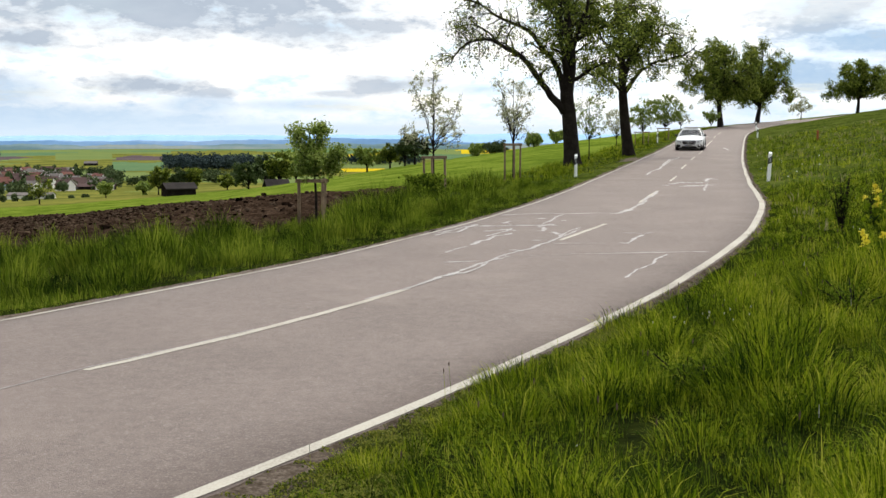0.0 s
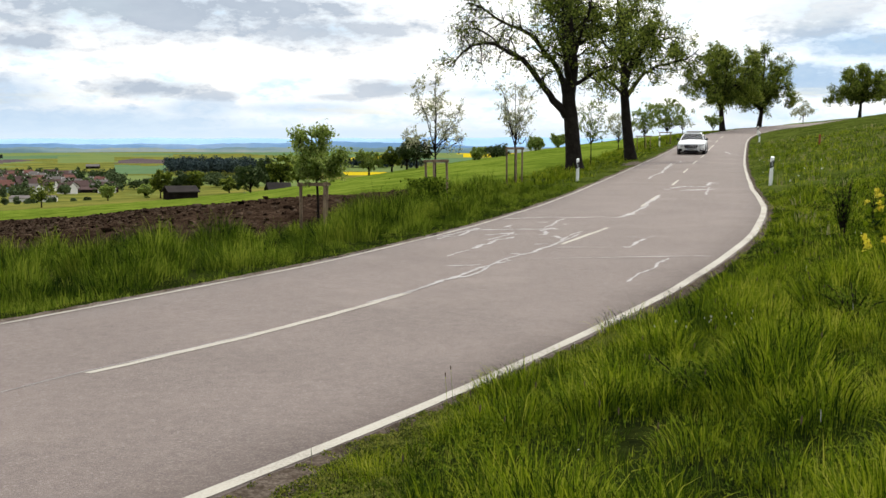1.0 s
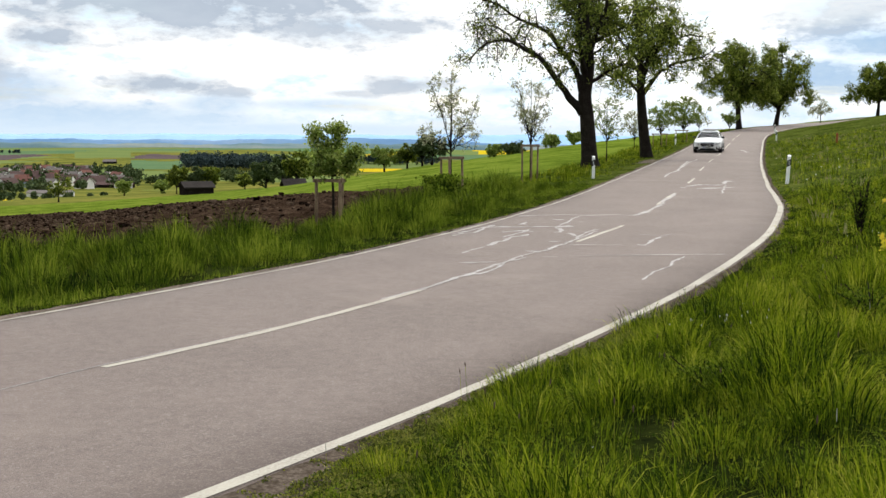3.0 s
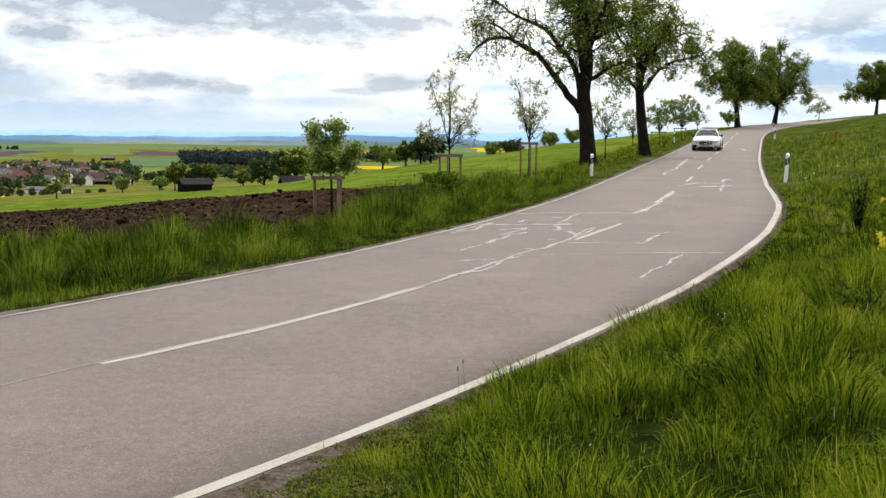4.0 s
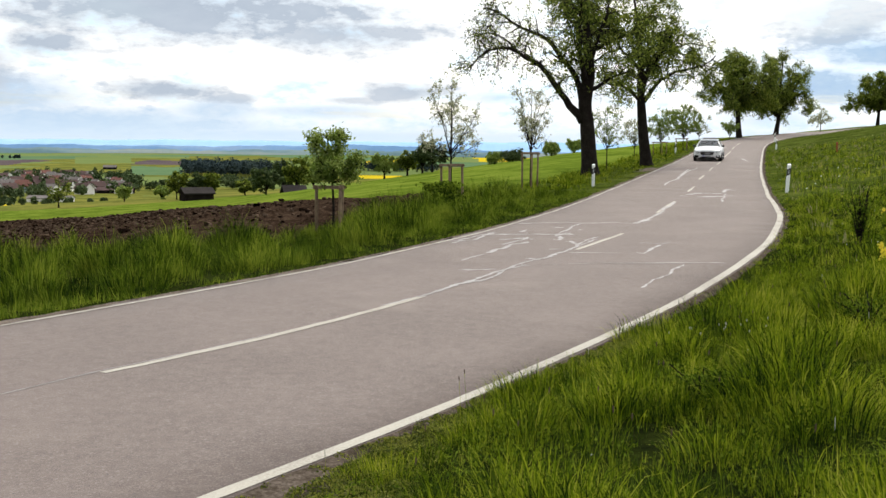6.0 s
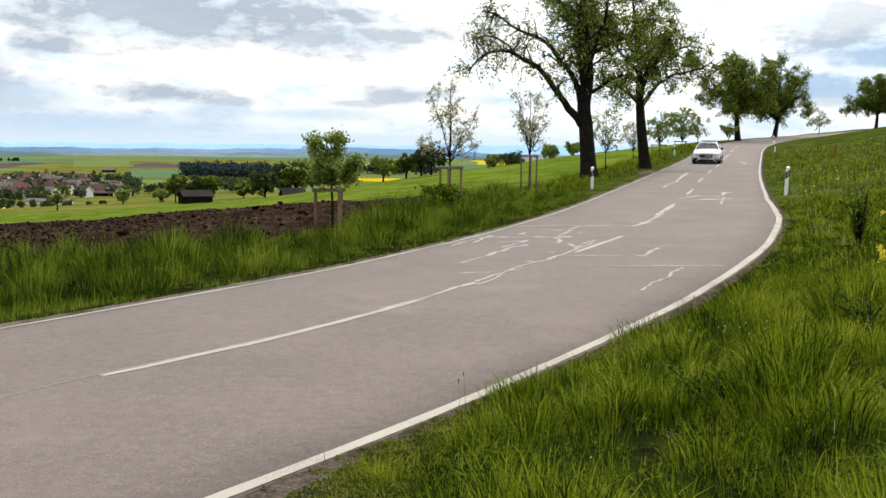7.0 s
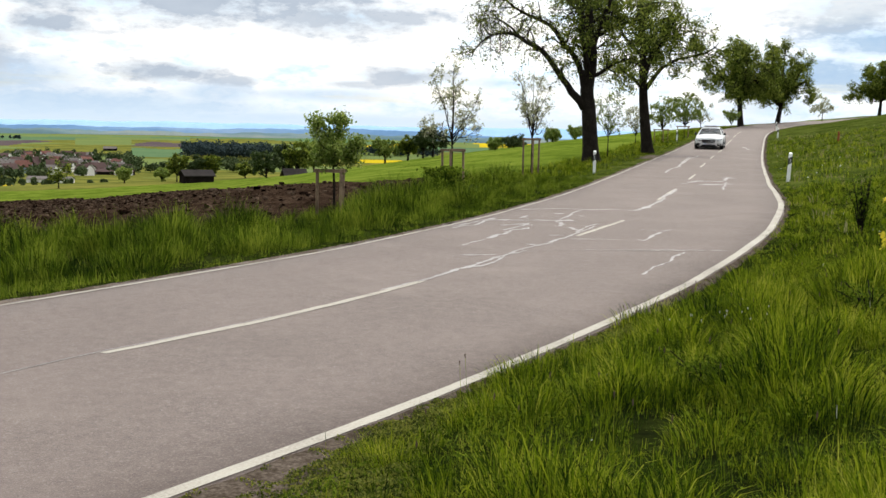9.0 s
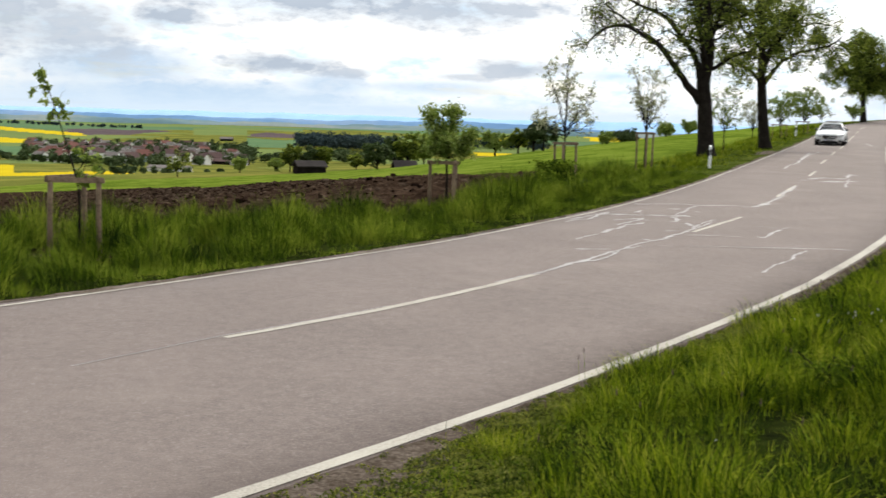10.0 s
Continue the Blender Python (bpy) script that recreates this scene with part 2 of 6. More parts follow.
STAKE = material("weathered_stake", [(0.10, 0.072, 0.05), (0.19, 0.135, 0.09), (0.27, 0.195, 0.13)], 0.9, 3, 30, 0.006, 30, 0.1)
POST_WHITE = material("white_plastic", [(0.72, 0.73, 0.74), (0.82, 0.82, 0.82)], 0.45, 3, 25)
POST_BLACK = material("black_plastic", [(0.012, 0.012, 0.013), (0.03, 0.03, 0.03)], 0.5, 4, 30)
REFLECTOR = material("reflector", [(0.34, 0.35, 0.37), (0.48, 0.49, 0.50)], 0.25, 6, 60, spec=0.6)

# ---------------------------------------------------------------- geometry helpers


class Geo:
    """Collects vertices and faces for one mesh."""

    def __init__(self):
        self.v, self.f = [], []

    def add(self, verts, faces):
        k = len(self.v)
        self.v.extend(tuple(p) for p in verts)
        self.f.extend(tuple(i + k for i in f) for f in faces)

    def box(self, x0, y0, z0, x1, y1, z1, m=None, taper=0.0):
        t = taper
        pts = [Vector(p) for p in ((x0, y0, z0), (x1, y0, z0), (x1, y1, z0), (x0, y1, z0),
                                   (x0 + t, y0 + t, z1), (x1 - t, y0 + t, z1), (x1 - t, y1 - t, z1), (x0 + t, y1 - t, z1))]
        if m is not None:
            pts = [m @ p for p in pts]
        self.add(pts, [(3, 2, 1, 0), (4, 5, 6, 7), (0, 1, 5, 4), (1, 2, 6, 5), (2, 3, 7, 6), (3, 0, 4, 7)])

    def tube(self, pts, radii, n=6, cap=True):
        pts = [Vector(p) for p in pts]
        k, prev = len(self.v), None
        for i, p in enumerate(pts):
            d = (pts[min(i + 1, len(pts) - 1)] - pts[max(i - 1, 0)]).normalized()
            if prev is None:
                ref = Vector((1, 0, 0)) if abs(d.z) > 0.9 else Vector((0, 0, 1))
                side = d.cross(ref).normalized()
            else:
                side = (prev - d * prev.dot(d)).normalized()
            prev, other = side, d.cross(side)
            for j in range(n):
                a = 2 * math.pi * j / n
                self.v.append(tuple(p + (side * math.cos(a) + other * math.sin(a)) * radii[i]))
            if i:
                b = k + (i - 1) * n
                for j in range(n):
                    self.f.append((b + j, b + (j + 1) % n, b + n + (j + 1) % n, b + n + j))
        if cap:
            self.f.append(tuple(range(k + n - 1, k - 1, -1)))
            self.f.append(tuple(range(len(self.v) - n, len(self.v))))

    def mesh(self, name, smooth=False):
        me = bpy.data.meshes.new(name)
        me.from_pydata(self.v, [], self.f)
        if smooth:
            me.shade_smooth()
        return me


def part(name, geo, mat, parent=None, label="", smooth=False):
    """One mesh object under a thing or a part."""
    me = geo.mesh(name, smooth)
    me.materials.append(mat)
    ob = new(name, me)
    if parent is not None:
        ob.parent = parent
    if label:
        ob["label"] = label
    return ob


def array_mesh(name, verts, faces, mat, smooth=False):
    """A mesh from numpy arrays; faces is an (n, 3) or (n, 4) index array."""
    me = bpy.data.meshes.new(name)
    n, k = faces.shape
    me.vertices.add(len(verts))
    me.vertices.foreach_set("co", np.asarray(verts, np.float32).ravel())
    me.loops.add(n * k)
    me.loops.foreach_set("vertex_index", faces.astype(np.int32).ravel())
    me.polygons.add(n)
    me.polygons.foreach_set("loop_start", np.arange(0, n * k, k, dtype=np.int32))
    me.update(calc_edges=True)
    if smooth:
        me.shade_smooth()
    if mat is not None:
        me.materials.append(mat)
    return me


# ---------------------------------------------------------------- the road's line and the ground's height
LINE = [(-44, -50, -0.6), (-30, -32, -0.45), (-16.5, -12.5, -0.3), (-8.7, -1.2, -0.18), (-4.75, 5.0, -0.11), (-2.42, 9.0, -0.083),
        (-0.40, 12.85, -0.05), (1.25, 16.5, -0.015), (3.25, 21.9, 0.04), (4.87, 26.95, 0.11), (6.28, 31.9, 0.175), (8.62, 40.75, 0.313),
        (11.22, 50.5, 0.5), (13.93, 60.5, 0.72), (16.59, 70.1, 0.955), (21.24, 86.7, 1.48), (24.83, 99.3, 1.955), (28.6, 111.5, 2.45),
        (33.5, 125, 3.0), (41, 141, 3.72), (51.5, 158, 4.5), (63, 174, 5.3), (80, 195, 6.8), (104, 220, 8.2)]


def spline(points, step):
    """Catmull-Rom through the points, at about even steps."""
    p = np.array([points[0]] + list(points) + [points[-1]], float)
    out = []
    for i in range(1, len(p) - 2):
        n = max(2, int(np.linalg.norm(p[i + 1] - p[i]) / step))
        for t in np.arange(n) / n:
            out.append(0.5 * (2 * p[i] + (p[i + 1] - p[i - 1]) * t + (2 * p[i - 1] - 5 * p[i] + 4 * p[i + 1] - p[i + 2]) * t * t
                              + (3 * p[i] - p[i - 1] - 3 * p[i + 1] + p[i + 2]) * t ** 3))
    out.append(p[-2])
    return np.array(out)


MID = spline(LINE, 0.5)
TAN = np.gradient(MID[:, :2], axis=0)
TAN /= np.linalg.norm(TAN, axis=1)[:, None]
RIGHT = np.stack([TAN[:, 1], -TAN[:, 0]], 1)
RUN = np.concatenate([[0], np.cumsum(np.linalg.norm(np.diff(MID[:, :2], axis=0), axis=1))])
HALF, ASPHALT_HALF = 2.75, 2.90


def road_at(s, d, lift=0.0):
    """World place at run s along the road and d metres to its right."""
    x, y, z = (np.interp(s, RUN, MID[:, i]) for i in range(3))
    rx, ry = np.interp(s, RUN, RIGHT[:, 0]), np.interp(s, RUN, RIGHT[:, 1])
    n = np.hypot(rx, ry)
    return np.stack([x + rx / n * d, y + ry / n * d, z + lift - 0.003 * np.abs(d)], -1)


def to_road(x, y):
    """Run and offset to the right of the road's line, for arrays of places."""
    x, y = np.atleast_1d(np.asarray(x, float)), np.atleast_1d(np.asarray(y, float))
    s, d = np.empty(len(x)), np.empty(len(x))
    for a in range(0, len(x), 20000):
        dx, dy = x[a:a + 20000, None] - MID[:, 0], y[a:a + 20000, None] - MID[:, 1]
        i = np.argmin(dx * dx + dy * dy, axis=1)
        k = np.arange(len(i))
        dx, dy = dx[k, i], dy[k, i]
        along = dx * TAN[i, 0] + dy * TAN[i, 1]
        side = dx * RIGHT[i, 0] + dy * RIGHT[i, 1]
        s[a:a + 20000] = RUN[i] + along
        d[a:a + 20000] = side
    return s, d


def right_line(s):
    """Where the edge line inside the bend runs: the carriageway widens there."""
    return np.interp(s, [60, 66, 69, 72, 75, 79.5, 82, 86, 90, 94, 97, 101, 109, 120, 136], [2.60, 2.635, 2.672, 2.715, 2.73, 2.715, 2.80, 2.89, 2.94, 2.94, 2.88, 2.77, 2.72, 2.66, 2.64])


def edge_of(s, side):
    """The asphalt's edge beside the middle line."""
    return right_line(s) + 0.115 if side > 0 else ASPHALT_HALF + 0 * s


def tall_from(s):
    """How far from the middle line the tall grass of the near bank begins; moss and clover fill the rest."""
    return np.interp(s, [66, 69, 70, 70.5, 71.4, 72.3, 74], [4.4, 4.0, 3.6, 3.3, 3.0, 2.9, 2.9])


def smooth_step(x, a, b):
    t = np.clip((x - a) / (b - a), 0, 1)
    return t * t * (3 - 2 * t)


def rough_field(x, y, amp, size, seed):
    """Cheap wavy noise for arrays."""
    rng = np.random.RandomState(seed)
    out = np.zeros(len(x))
    for k in range(7):
        a, ph, f = rng.uniform(0, 6.28), rng.uniform(0, 6.28), rng.uniform(0.5, 1.9) / size
        out += np.sin((x * math.cos(a) + y * math.sin(a)) * f * 6.28 + ph + 1.3 * np.sin((y * math.cos(a) - x * math.sin(a)) * f * 3.1 + ph))
    return out * amp / 7


VALLEY_R = [0, 250, 500, 800, 1150, 1500, 2500, 3400, 4200, 5000]
VALLEY_Z = [-14, -15, -26, -33.5, -34, -31, -21, -24, -30, -36]


def soil_back(x):
    """How far ahead the ploughed strip reaches."""
    return np.interp(x, [-110, -86, -74, -61, -50.7, -25.7, -10.5, -4.5, -1.3, 1.0, 4.0], [160, 164, 168, 170, 158, 105, 61.0, 48.3, 47.0, 46.3, 45.0])


def ground_z(x, y, detail=True):
    x, y = np.atleast_1d(np.asarray(x, float)), np.atleast_1d(np.asarray(y, float))
    s, d = to_road(x, y)
    zr = np.interp(s, RUN, MID[:, 2]) - 0.036
    left, right = np.maximum(-d - ASPHALT_HALF, 0), np.maximum(d - ASPHALT_HALF, 0)
    zl = -0.015 - 0.05 * left - 0.0022 * np.minimum(left, 16) ** 2 - 0.07 * np.maximum(left - 16, 0)
    zl += -0.028 * np.clip(left - 19, 0, 60) + 0.065 * np.maximum(left - 95, 0)
    zr2 = 0.13 * np.minimum(right, 3) + 0.16 * np.clip(right - 3, 0, 9) + 0.05 * np.clip(right - 12, 0, 60)
    z = zr + np.where(d < 0, zl, zr2)
    z -= 0.13 * (1 - smooth_step(np.abs(d), ASPHALT_HALF - 0.45, ASPHALT_HALF - 0.05))
    if detail:
        wide = smooth_step(np.abs(d), 3.1, 5.0)
        z += wide * (rough_field(x, y, 0.10, 7, 1) + rough_field(x, y, 0.05, 1.6, 2))
        soil = (left > 3.9) & (y < soil_back(x)) & (x > -110) & (y > -30)
        z += soil * (rough_field(x, y, 0.10, 0.9, 3) + rough_field(x, y, 0.08, 0.45, 4))
    r = np.hypot(x, y)
    valley = np.interp(r, VALLEY_R, VALLEY_Z) + rough_field(x, y, 5.0, 900, 5) * smooth_step(r, 400, 1200)
    w = smooth_step(r, 245, 480)
    return z * (1 - w) + valley * w


# fields of the valley that stand out: kind and corners
FIELDS = [
    (5, [(-1127, 2203), (-897, 2600), (-654, 2600), (-624, 2481), (-805, 2334), (-994, 1942)]),
    (6, [(-956, 1868), (-815, 2167), (-684, 2215), (-611, 1979), (-724, 1924), (-814, 1590)]),
    (4, [(-598, 2377), (-468, 2476), (-303, 2207), (-280, 2046), (-508, 2019)]),
    (7, [(-794, 1635), (-750, 1889), (-673, 1787), (-657, 1632), (-735, 1512)]),
    (5, [(-403, 1328), (-339, 1320), (-315, 1226), (-370, 1217)]),
    (4, [(-238, 1194), (-160, 1170), (-149, 1084), (-219, 1096)]),
    (4, [(-290, 710), (-245, 778), (-209, 782), (-193, 721), (-249, 610)]),

    (8, [(-373, 635), (-335, 607), (-262, 564), (-206, 499), (-215, 446), (-210, 381), (-212, 361)]),
    (8, [(-1042, 1743), (-915, 1660), (-711, 1524), (-661, 1423), (-834, 1513), (-900, 1505)]),
    (8, [(-764, 1278), (-709, 1287), (-639, 1238), (-559, 1126), (-601, 1091), (-641, 1071)]),
    (7, [(-837, 1725), (-824, 1863), (-674, 1697), (-632, 1506), (-680, 1463)]),
    (7, [(-538, 1787), (-544, 1924), (-472, 1847), (-408, 1604), (-481, 1584)]),
    (8, [(-193, 2019), (-153, 2199), (-108, 2211), (-78, 1602), (-142, 1526)]),
    (4, [(-251, 466), (-231, 565), (-210, 667), (-257, 816), (-303, 741), (-330, 612)]),
    (5, [(-427, 1256), (-391, 1277), (-317, 1033), (-380, 1117)]),
    (5, [(-749, 2107), (-704, 2321), (-504, 1659), (-562, 1581)]),
    (6, [(-468, 1529), (-372, 1449), (-315, 1226), (-377, 1230)]),
    (8, [(-120, 1210), (-68, 1210), (-70, 1290), (-125, 1290)]),
    (8, [(34, 2150), (150, 2150), (175, 2750), (36, 2750)]),
]


# one sheet of ground, finer near the eye and ahead, out to the horizon
angles = np.concatenate([np.arange(-33, -29, 0.32), np.arange(-29, 0, 0.18), np.arange(0, 27, 0.32), np.arange(27, 327, 5.0)])
radii = [0.0]
r = 1.2
while r < 4900:
    radii.append(r)
    r *= 1.0155
radii = np.array([0.0, 0.4, 0.8] + radii[1:])
A, Rr = np.meshgrid(np.radians(angles), radii)
gx, gy = (np.sin(A) * Rr).ravel(), (np.cos(A) * Rr).ravel()
gz = ground_z(gx, gy)
gs, gd = to_road(gx, gy)
na, nr = len(angles), len(radii)
ia, ir = np.meshgrid(np.arange(na), np.arange(nr - 1))
ja = (ia + 1) % na
quads = np.stack([ir * na + ia, (ir + 1) * na + ia, (ir + 1) * na + ja, ir * na + ja], -1).reshape(-1, 4)[:, ::-1]
gv = np.concatenate([np.stack([gx, gy, gz], 1)])
me = array_mesh("ground", gv, quads, None, True)
ZONES = [TURF_SHADED, BANK_TURF, SOIL, FIELD_GREEN, MEADOW, FIELD_PALE, FIELD_DEEP, FIELD_TILLED, RAPE]
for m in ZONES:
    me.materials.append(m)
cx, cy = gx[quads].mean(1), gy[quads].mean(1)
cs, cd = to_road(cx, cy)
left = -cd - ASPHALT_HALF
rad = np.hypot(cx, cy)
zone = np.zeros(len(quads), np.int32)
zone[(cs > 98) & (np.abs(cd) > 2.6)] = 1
zone[(left > 0) & (left >= 3.6)] = 3
zone[(left > 3.9) & (cy < soil_back(cx)) & (cx > -110) & (cy > -30)] = 2
zone[left > np.interp(cx, [-90, -72, -59, -47], [146, 130, 126, 125])] = 4
# patchwork of far fields: long strips across the valley
far = rad > 430
strip = np.floor((cy + 0.25 * cx + 60 * np.sin(cx / 310)) / 210).astype(int)
col = np.floor((cx - 0.3 * cy + 5000) / (260 + 70 * (strip % 3))).astype(int)
pick = (strip * 7 + col * 13 + strip * col * 5) % 11
zone[far] = np.array([5, 6, 4, 5, 6, 4, 5, 6, 4, 5, 6])[pick[far]]
zone[far & (rad < 720) & (cx < 0)] = 4


def inside(px, py, corners):
    """Which of the places lie in the polygon."""
    hit = np.zeros(len(px), bool)
    for (x0, y0), (x1, y1) in zip(corners, corners[1:] + corners[:1]):
        cross = (y0 > py) != (y1 > py)
        hit ^= cross & (px < (x1 - x0) * (py - y0) / (y1 - y0 + 1e-9) + x0)
    return hit


for kind_index, corners in FIELDS:
    zone[inside(cx, cy, corners)] = kind_index
me.polygons.foreach_set("material_index", zone)
ground = tagged(new("ground", me), "rolling farmland of verge turf, ploughed soil and green fields", "ground", kind="structure")

# ---------------------------------------------------------------- road
run = np.arange(0, RUN[-1], 0.6)
cols = np.array([-ASPHALT_HALF, -2.0, -1.0, 0, 1.0, 2.0, ASPHALT_HALF])
rv = np.concatenate([road_at(run, c) for c in cols]).reshape(len(cols), len(run), 3)
edge_wave = 0.05 * np.sin(run * 1.7) + 0.04 * np.sin(run * 4.3 + 1)
rv[0, :, :2] -= RIGHT[np.searchsorted(RUN, run) - 1] * edge_wave[:, None]
rv[-1, :, :2] += RIGHT[np.searchsorted(RUN, run) - 1] * (edge_of(run, 1) - ASPHALT_HALF + 0.5 * edge_wave[::-1])[:, None]
skirt_l, skirt_r = rv[0].copy(), rv[-1].copy()
skirt_l[:, 2] -= 0.25
skirt_r[:, 2] -= 0.25
rv = np.concatenate([skirt_l[None], rv, skirt_r[None]])
nc, nrn = rv.shape[:2]
i, j = np.meshgrid(np.arange(nc - 1), np.arange(nrn - 1), indexing="ij")
rq = np.stack([i * nrn + j, (i + 1) * nrn + j, (i + 1) * nrn + j + 1, i * nrn + j + 1], -1).reshape(-1, 4)
road = new("road", array_mesh("road", rv.reshape(-1, 3), rq, ASPHALT, False))
tagged(road, "worn grey asphalt country road with sealed cracks", "road", kind="structure")


def stripe(name, path, widths, mat, label, lift=0.003, group=""):
    """A painted strip: path of (run, offset), with the width at each point."""
    s, d = np.array(path, float).T
    w = np.broadcast_to(np.asarray(widths, float), s.shape) / 2
    ds, dd = np.gradient(s), np.gradient(d)
    n = np.hypot(ds, dd)
    a = road_at(s + dd / n * w, d - ds / n * w, lift)
    b = road_at(s - dd / n * w, d + ds / n * w, lift)
    k = len(s)
    v = np.concatenate([a, b])
    i = np.arange(k - 1)
    f = np.stack([i, i + k, i + k + 1, i + 1], 1)
    ob = new(name, array_mesh(name, v, f, mat))
    ob.parent = road
    ob["label"] = label
    return ob


def shoulder(side, seed):
    """Bare earth and grit along the asphalt's edge, with a ragged outer border."""
    rng = np.random.RandomState(seed)
    s = np.arange(55, 185, 0.15)
    ragged = 0.16 + 0.10 * np.sin(s * 0.8 + seed) + 0.08 * np.sin(s * 2.9) + 0.06 * rng.uniform(-1, 1, len(s))
    if side > 0:
        ragged = 0.45 * ragged + 0.8 * np.clip(tall_from(s) - 3.0, 0, 1.0)
    drift = 0.05 + 0.04 * np.sin(s * 1.3 + seed) + 0.03 * np.sin(s * 4.1) + 0.035 * rng.uniform(-1, 1, len(s))
    if side > 0:
        drift *= np.interp(s, [78, 84], [0.4, 0.1])
    rows = []
    for f, d, lift in ((0, -np.maximum(drift, 0.005), 0.0035), (1, 0 * s, 0.012), (2, np.maximum(ragged, 0.05) * 0.5, 0.02), (3, np.maximum(ragged, 0.05) + 0.05, -0.01)):
        p = road_at(s, side * (edge_of(s, side) + d))
        p[:, 2] = p[:, 2] + lift if f < 2 else ground_z(p[:, 0], p[:, 1]) + lift
        p[:, 2] += (0.012 * rng.uniform(0, 1, len(s)) if f in (1, 2) else 0)
        rows.append(p)
    v = np.concatenate(rows)
    n = len(s)
    i, j = np.meshgrid(np.arange(3), np.arange(n - 1), indexing="ij")
    f = np.stack([i * n + j, (i + 1) * n + j, (i + 1) * n + j + 1, i * n + j + 1], -1).reshape(-1, 4)
    return tagged(new("verge_earth", array_mesh("verge_earth", v, f, DIRT if side < 0 else EARTH, True)), "ragged strip of bare earth beside the asphalt", "verge", kind="structure")


shoulder(-1, 1)
shoulder(1, 2)
rng = np.random.RandomState(5)
s = np.arange(0, RUN[-1] - 1, 0.25)
for side, name in ((-1, "edge_line"), (1, "edge_line")):
    off = (right_line(s) if side > 0 else -HALF) + 0.012 * np.sin(s * 0.9)
    stripe(name, np.stack([s, off], 1), (np.interp(s, [74, 84, 100, 112], [0.102, 0.135, 0.135, 0.115]) if side > 0 else 0.065) + 0.007 * rng.uniform(-1, 1, len(s)), ROAD_PAINT, "worn white edge line along the asphalt", 0.006)


# ---------------------------------------------------------------- road markings
def s_of(x, y):
    s, d = to_road(x, y)
    return float(s[0]), float(d[0])


def painted(name, places, widths, mat, label, lift=0.004, jitter=0.0, seed=0):
    """A strip of paint or filler through world places on the road, wobbling by jitter."""
    knots = np.array([s_of(x, y) for x, y in places])
    run = np.concatenate([[0], np.cumsum(np.hypot(*np.diff(knots, axis=0).T))])
    even = np.linspace(0, run[-1], max(4, int(run[-1] / 0.10)))
    pts = np.stack([np.interp(even, run, knots[:, 0]), np.interp(even, run, knots[:, 1])], 1)
    r = np.random.RandomState(seed)
    if jitter:
        walkabout = np.cumsum(r.normal(0, jitter, len(pts)))
        pts += (np.stack([r.normal(0, jitter * 1.2, len(pts)), walkabout - np.linspace(0, walkabout[-1], len(pts))], 1))
    w = np.interp(np.linspace(0, 1, len(pts)), np.linspace(0, 1, len(widths)), widths)
    w = np.maximum(0.008, w * (1 + 0.55 * r.uniform(-1, 1, len(pts)) * (jitter > 0.005)))
    return stripe(name, pts, w, mat, label, lift)


LINE_LABEL = "worn white centre line dash"
FILL_LABEL = "pale filler over a sealed crack"
for k, (a, b) in enumerate([((-2.87, 8.54), (-0.44, 13.0)), ((2.03, 18.78), (3.33, 22.1)), ((5.12, 28.16), (6.59, 33.21)), ((8.13, 38.8), (9.12, 42.4)),
                            ((10.71, 48.7), (11.87, 53.0)), ((13.33, 58.4), (14.59, 62.9)), ((16.05, 68.1), (17.36, 72.7)), ((19.27, 79.7), (22.88, 92.5)),
                            ((24.35, 97.9), (25.95, 103.5)), ((27.23, 107.9), (29.23, 114.4))]):
    m = ((a[0] + b[0]) / 2, (a[1] + b[1]) / 2) if k else (-1.75, 10.4)
    painted("centre_dash", [a, m, b], [0.08, 0.10, 0.10, 0.09], ROAD_PAINT, LINE_LABEL, 0.004, 0.004, k)
painted("centre_dash", [(-3.6, 7.3), (-2.9, 8.62), (-2.29, 9.54), (-1.83, 10.35)], [0.010, 0.016, 0.012], CRACK_FILL, "faint remains of an older line", 0.0035, 0.003, 60)
FAINT_FILL = material("worn_crack_filler", [(0.22, 0.192, 0.178), (0.29, 0.262, 0.25)], 0.7, 2.0, 25, 0.002, 120)
fill_seed = 100


def fill(w, *line, mat=None):
    """Poured filler along a crack: uneven in width, ragged at its edges."""
    global fill_seed
    fill_seed += 1
    r = random.Random(fill_seed)
    w *= 1.7 if mat else 1.3
    ws = [w * 0.2] + [w * r.uniform(0.2, 0.75) for _ in range(2 + 3 * len(line))] + [w * 0.15]
    painted("crack_filler", line, ws, mat or CRACK_FILL, FILL_LABEL, 0.005, 0.012, fill_seed)


fill(0.09, (-0.11, 14.08), (0.12, 14.49), (0.36, 15.05), (0.58, 15.58), (0.72, 16.06), (0.96, 16.67), (1.17, 17.10), (1.37, 17.34), (1.52, 17.61))
fill(0.08, (-0.05, 14.14), (0.27, 14.57), (0.45, 14.93), (0.57, 15.32), (0.71, 15.86), (0.85, 16.09), (1.01, 16.39))
fill(0.12, (0.00, 15.65), (0.29, 15.76), (0.54, 15.84))
fill(0.09, (0.96, 16.61), (0.98, 16.25), (1.07, 16.31))
fill(0.16, (1.06, 17.32), (1.22, 17.26))
fill(0.08, (1.43, 17.60), (1.62, 18.15), (1.79, 18.52), (2.00, 19.12), (2.25, 19.97), (2.43, 20.64), (2.72, 21.25))
fill(0.06, (1.79, 18.52), (2.20, 19.55), (2.46, 20.42), (2.67, 20.88))
fill(0.12, (1.57, 18.77), (1.83, 18.90))
fill(0.13, (2.11, 19.85), (2.10, 20.37), (2.00, 20.27))
fill(0.10, (0.05, 16.98), (0.23, 17.57), (0.42, 17.93))
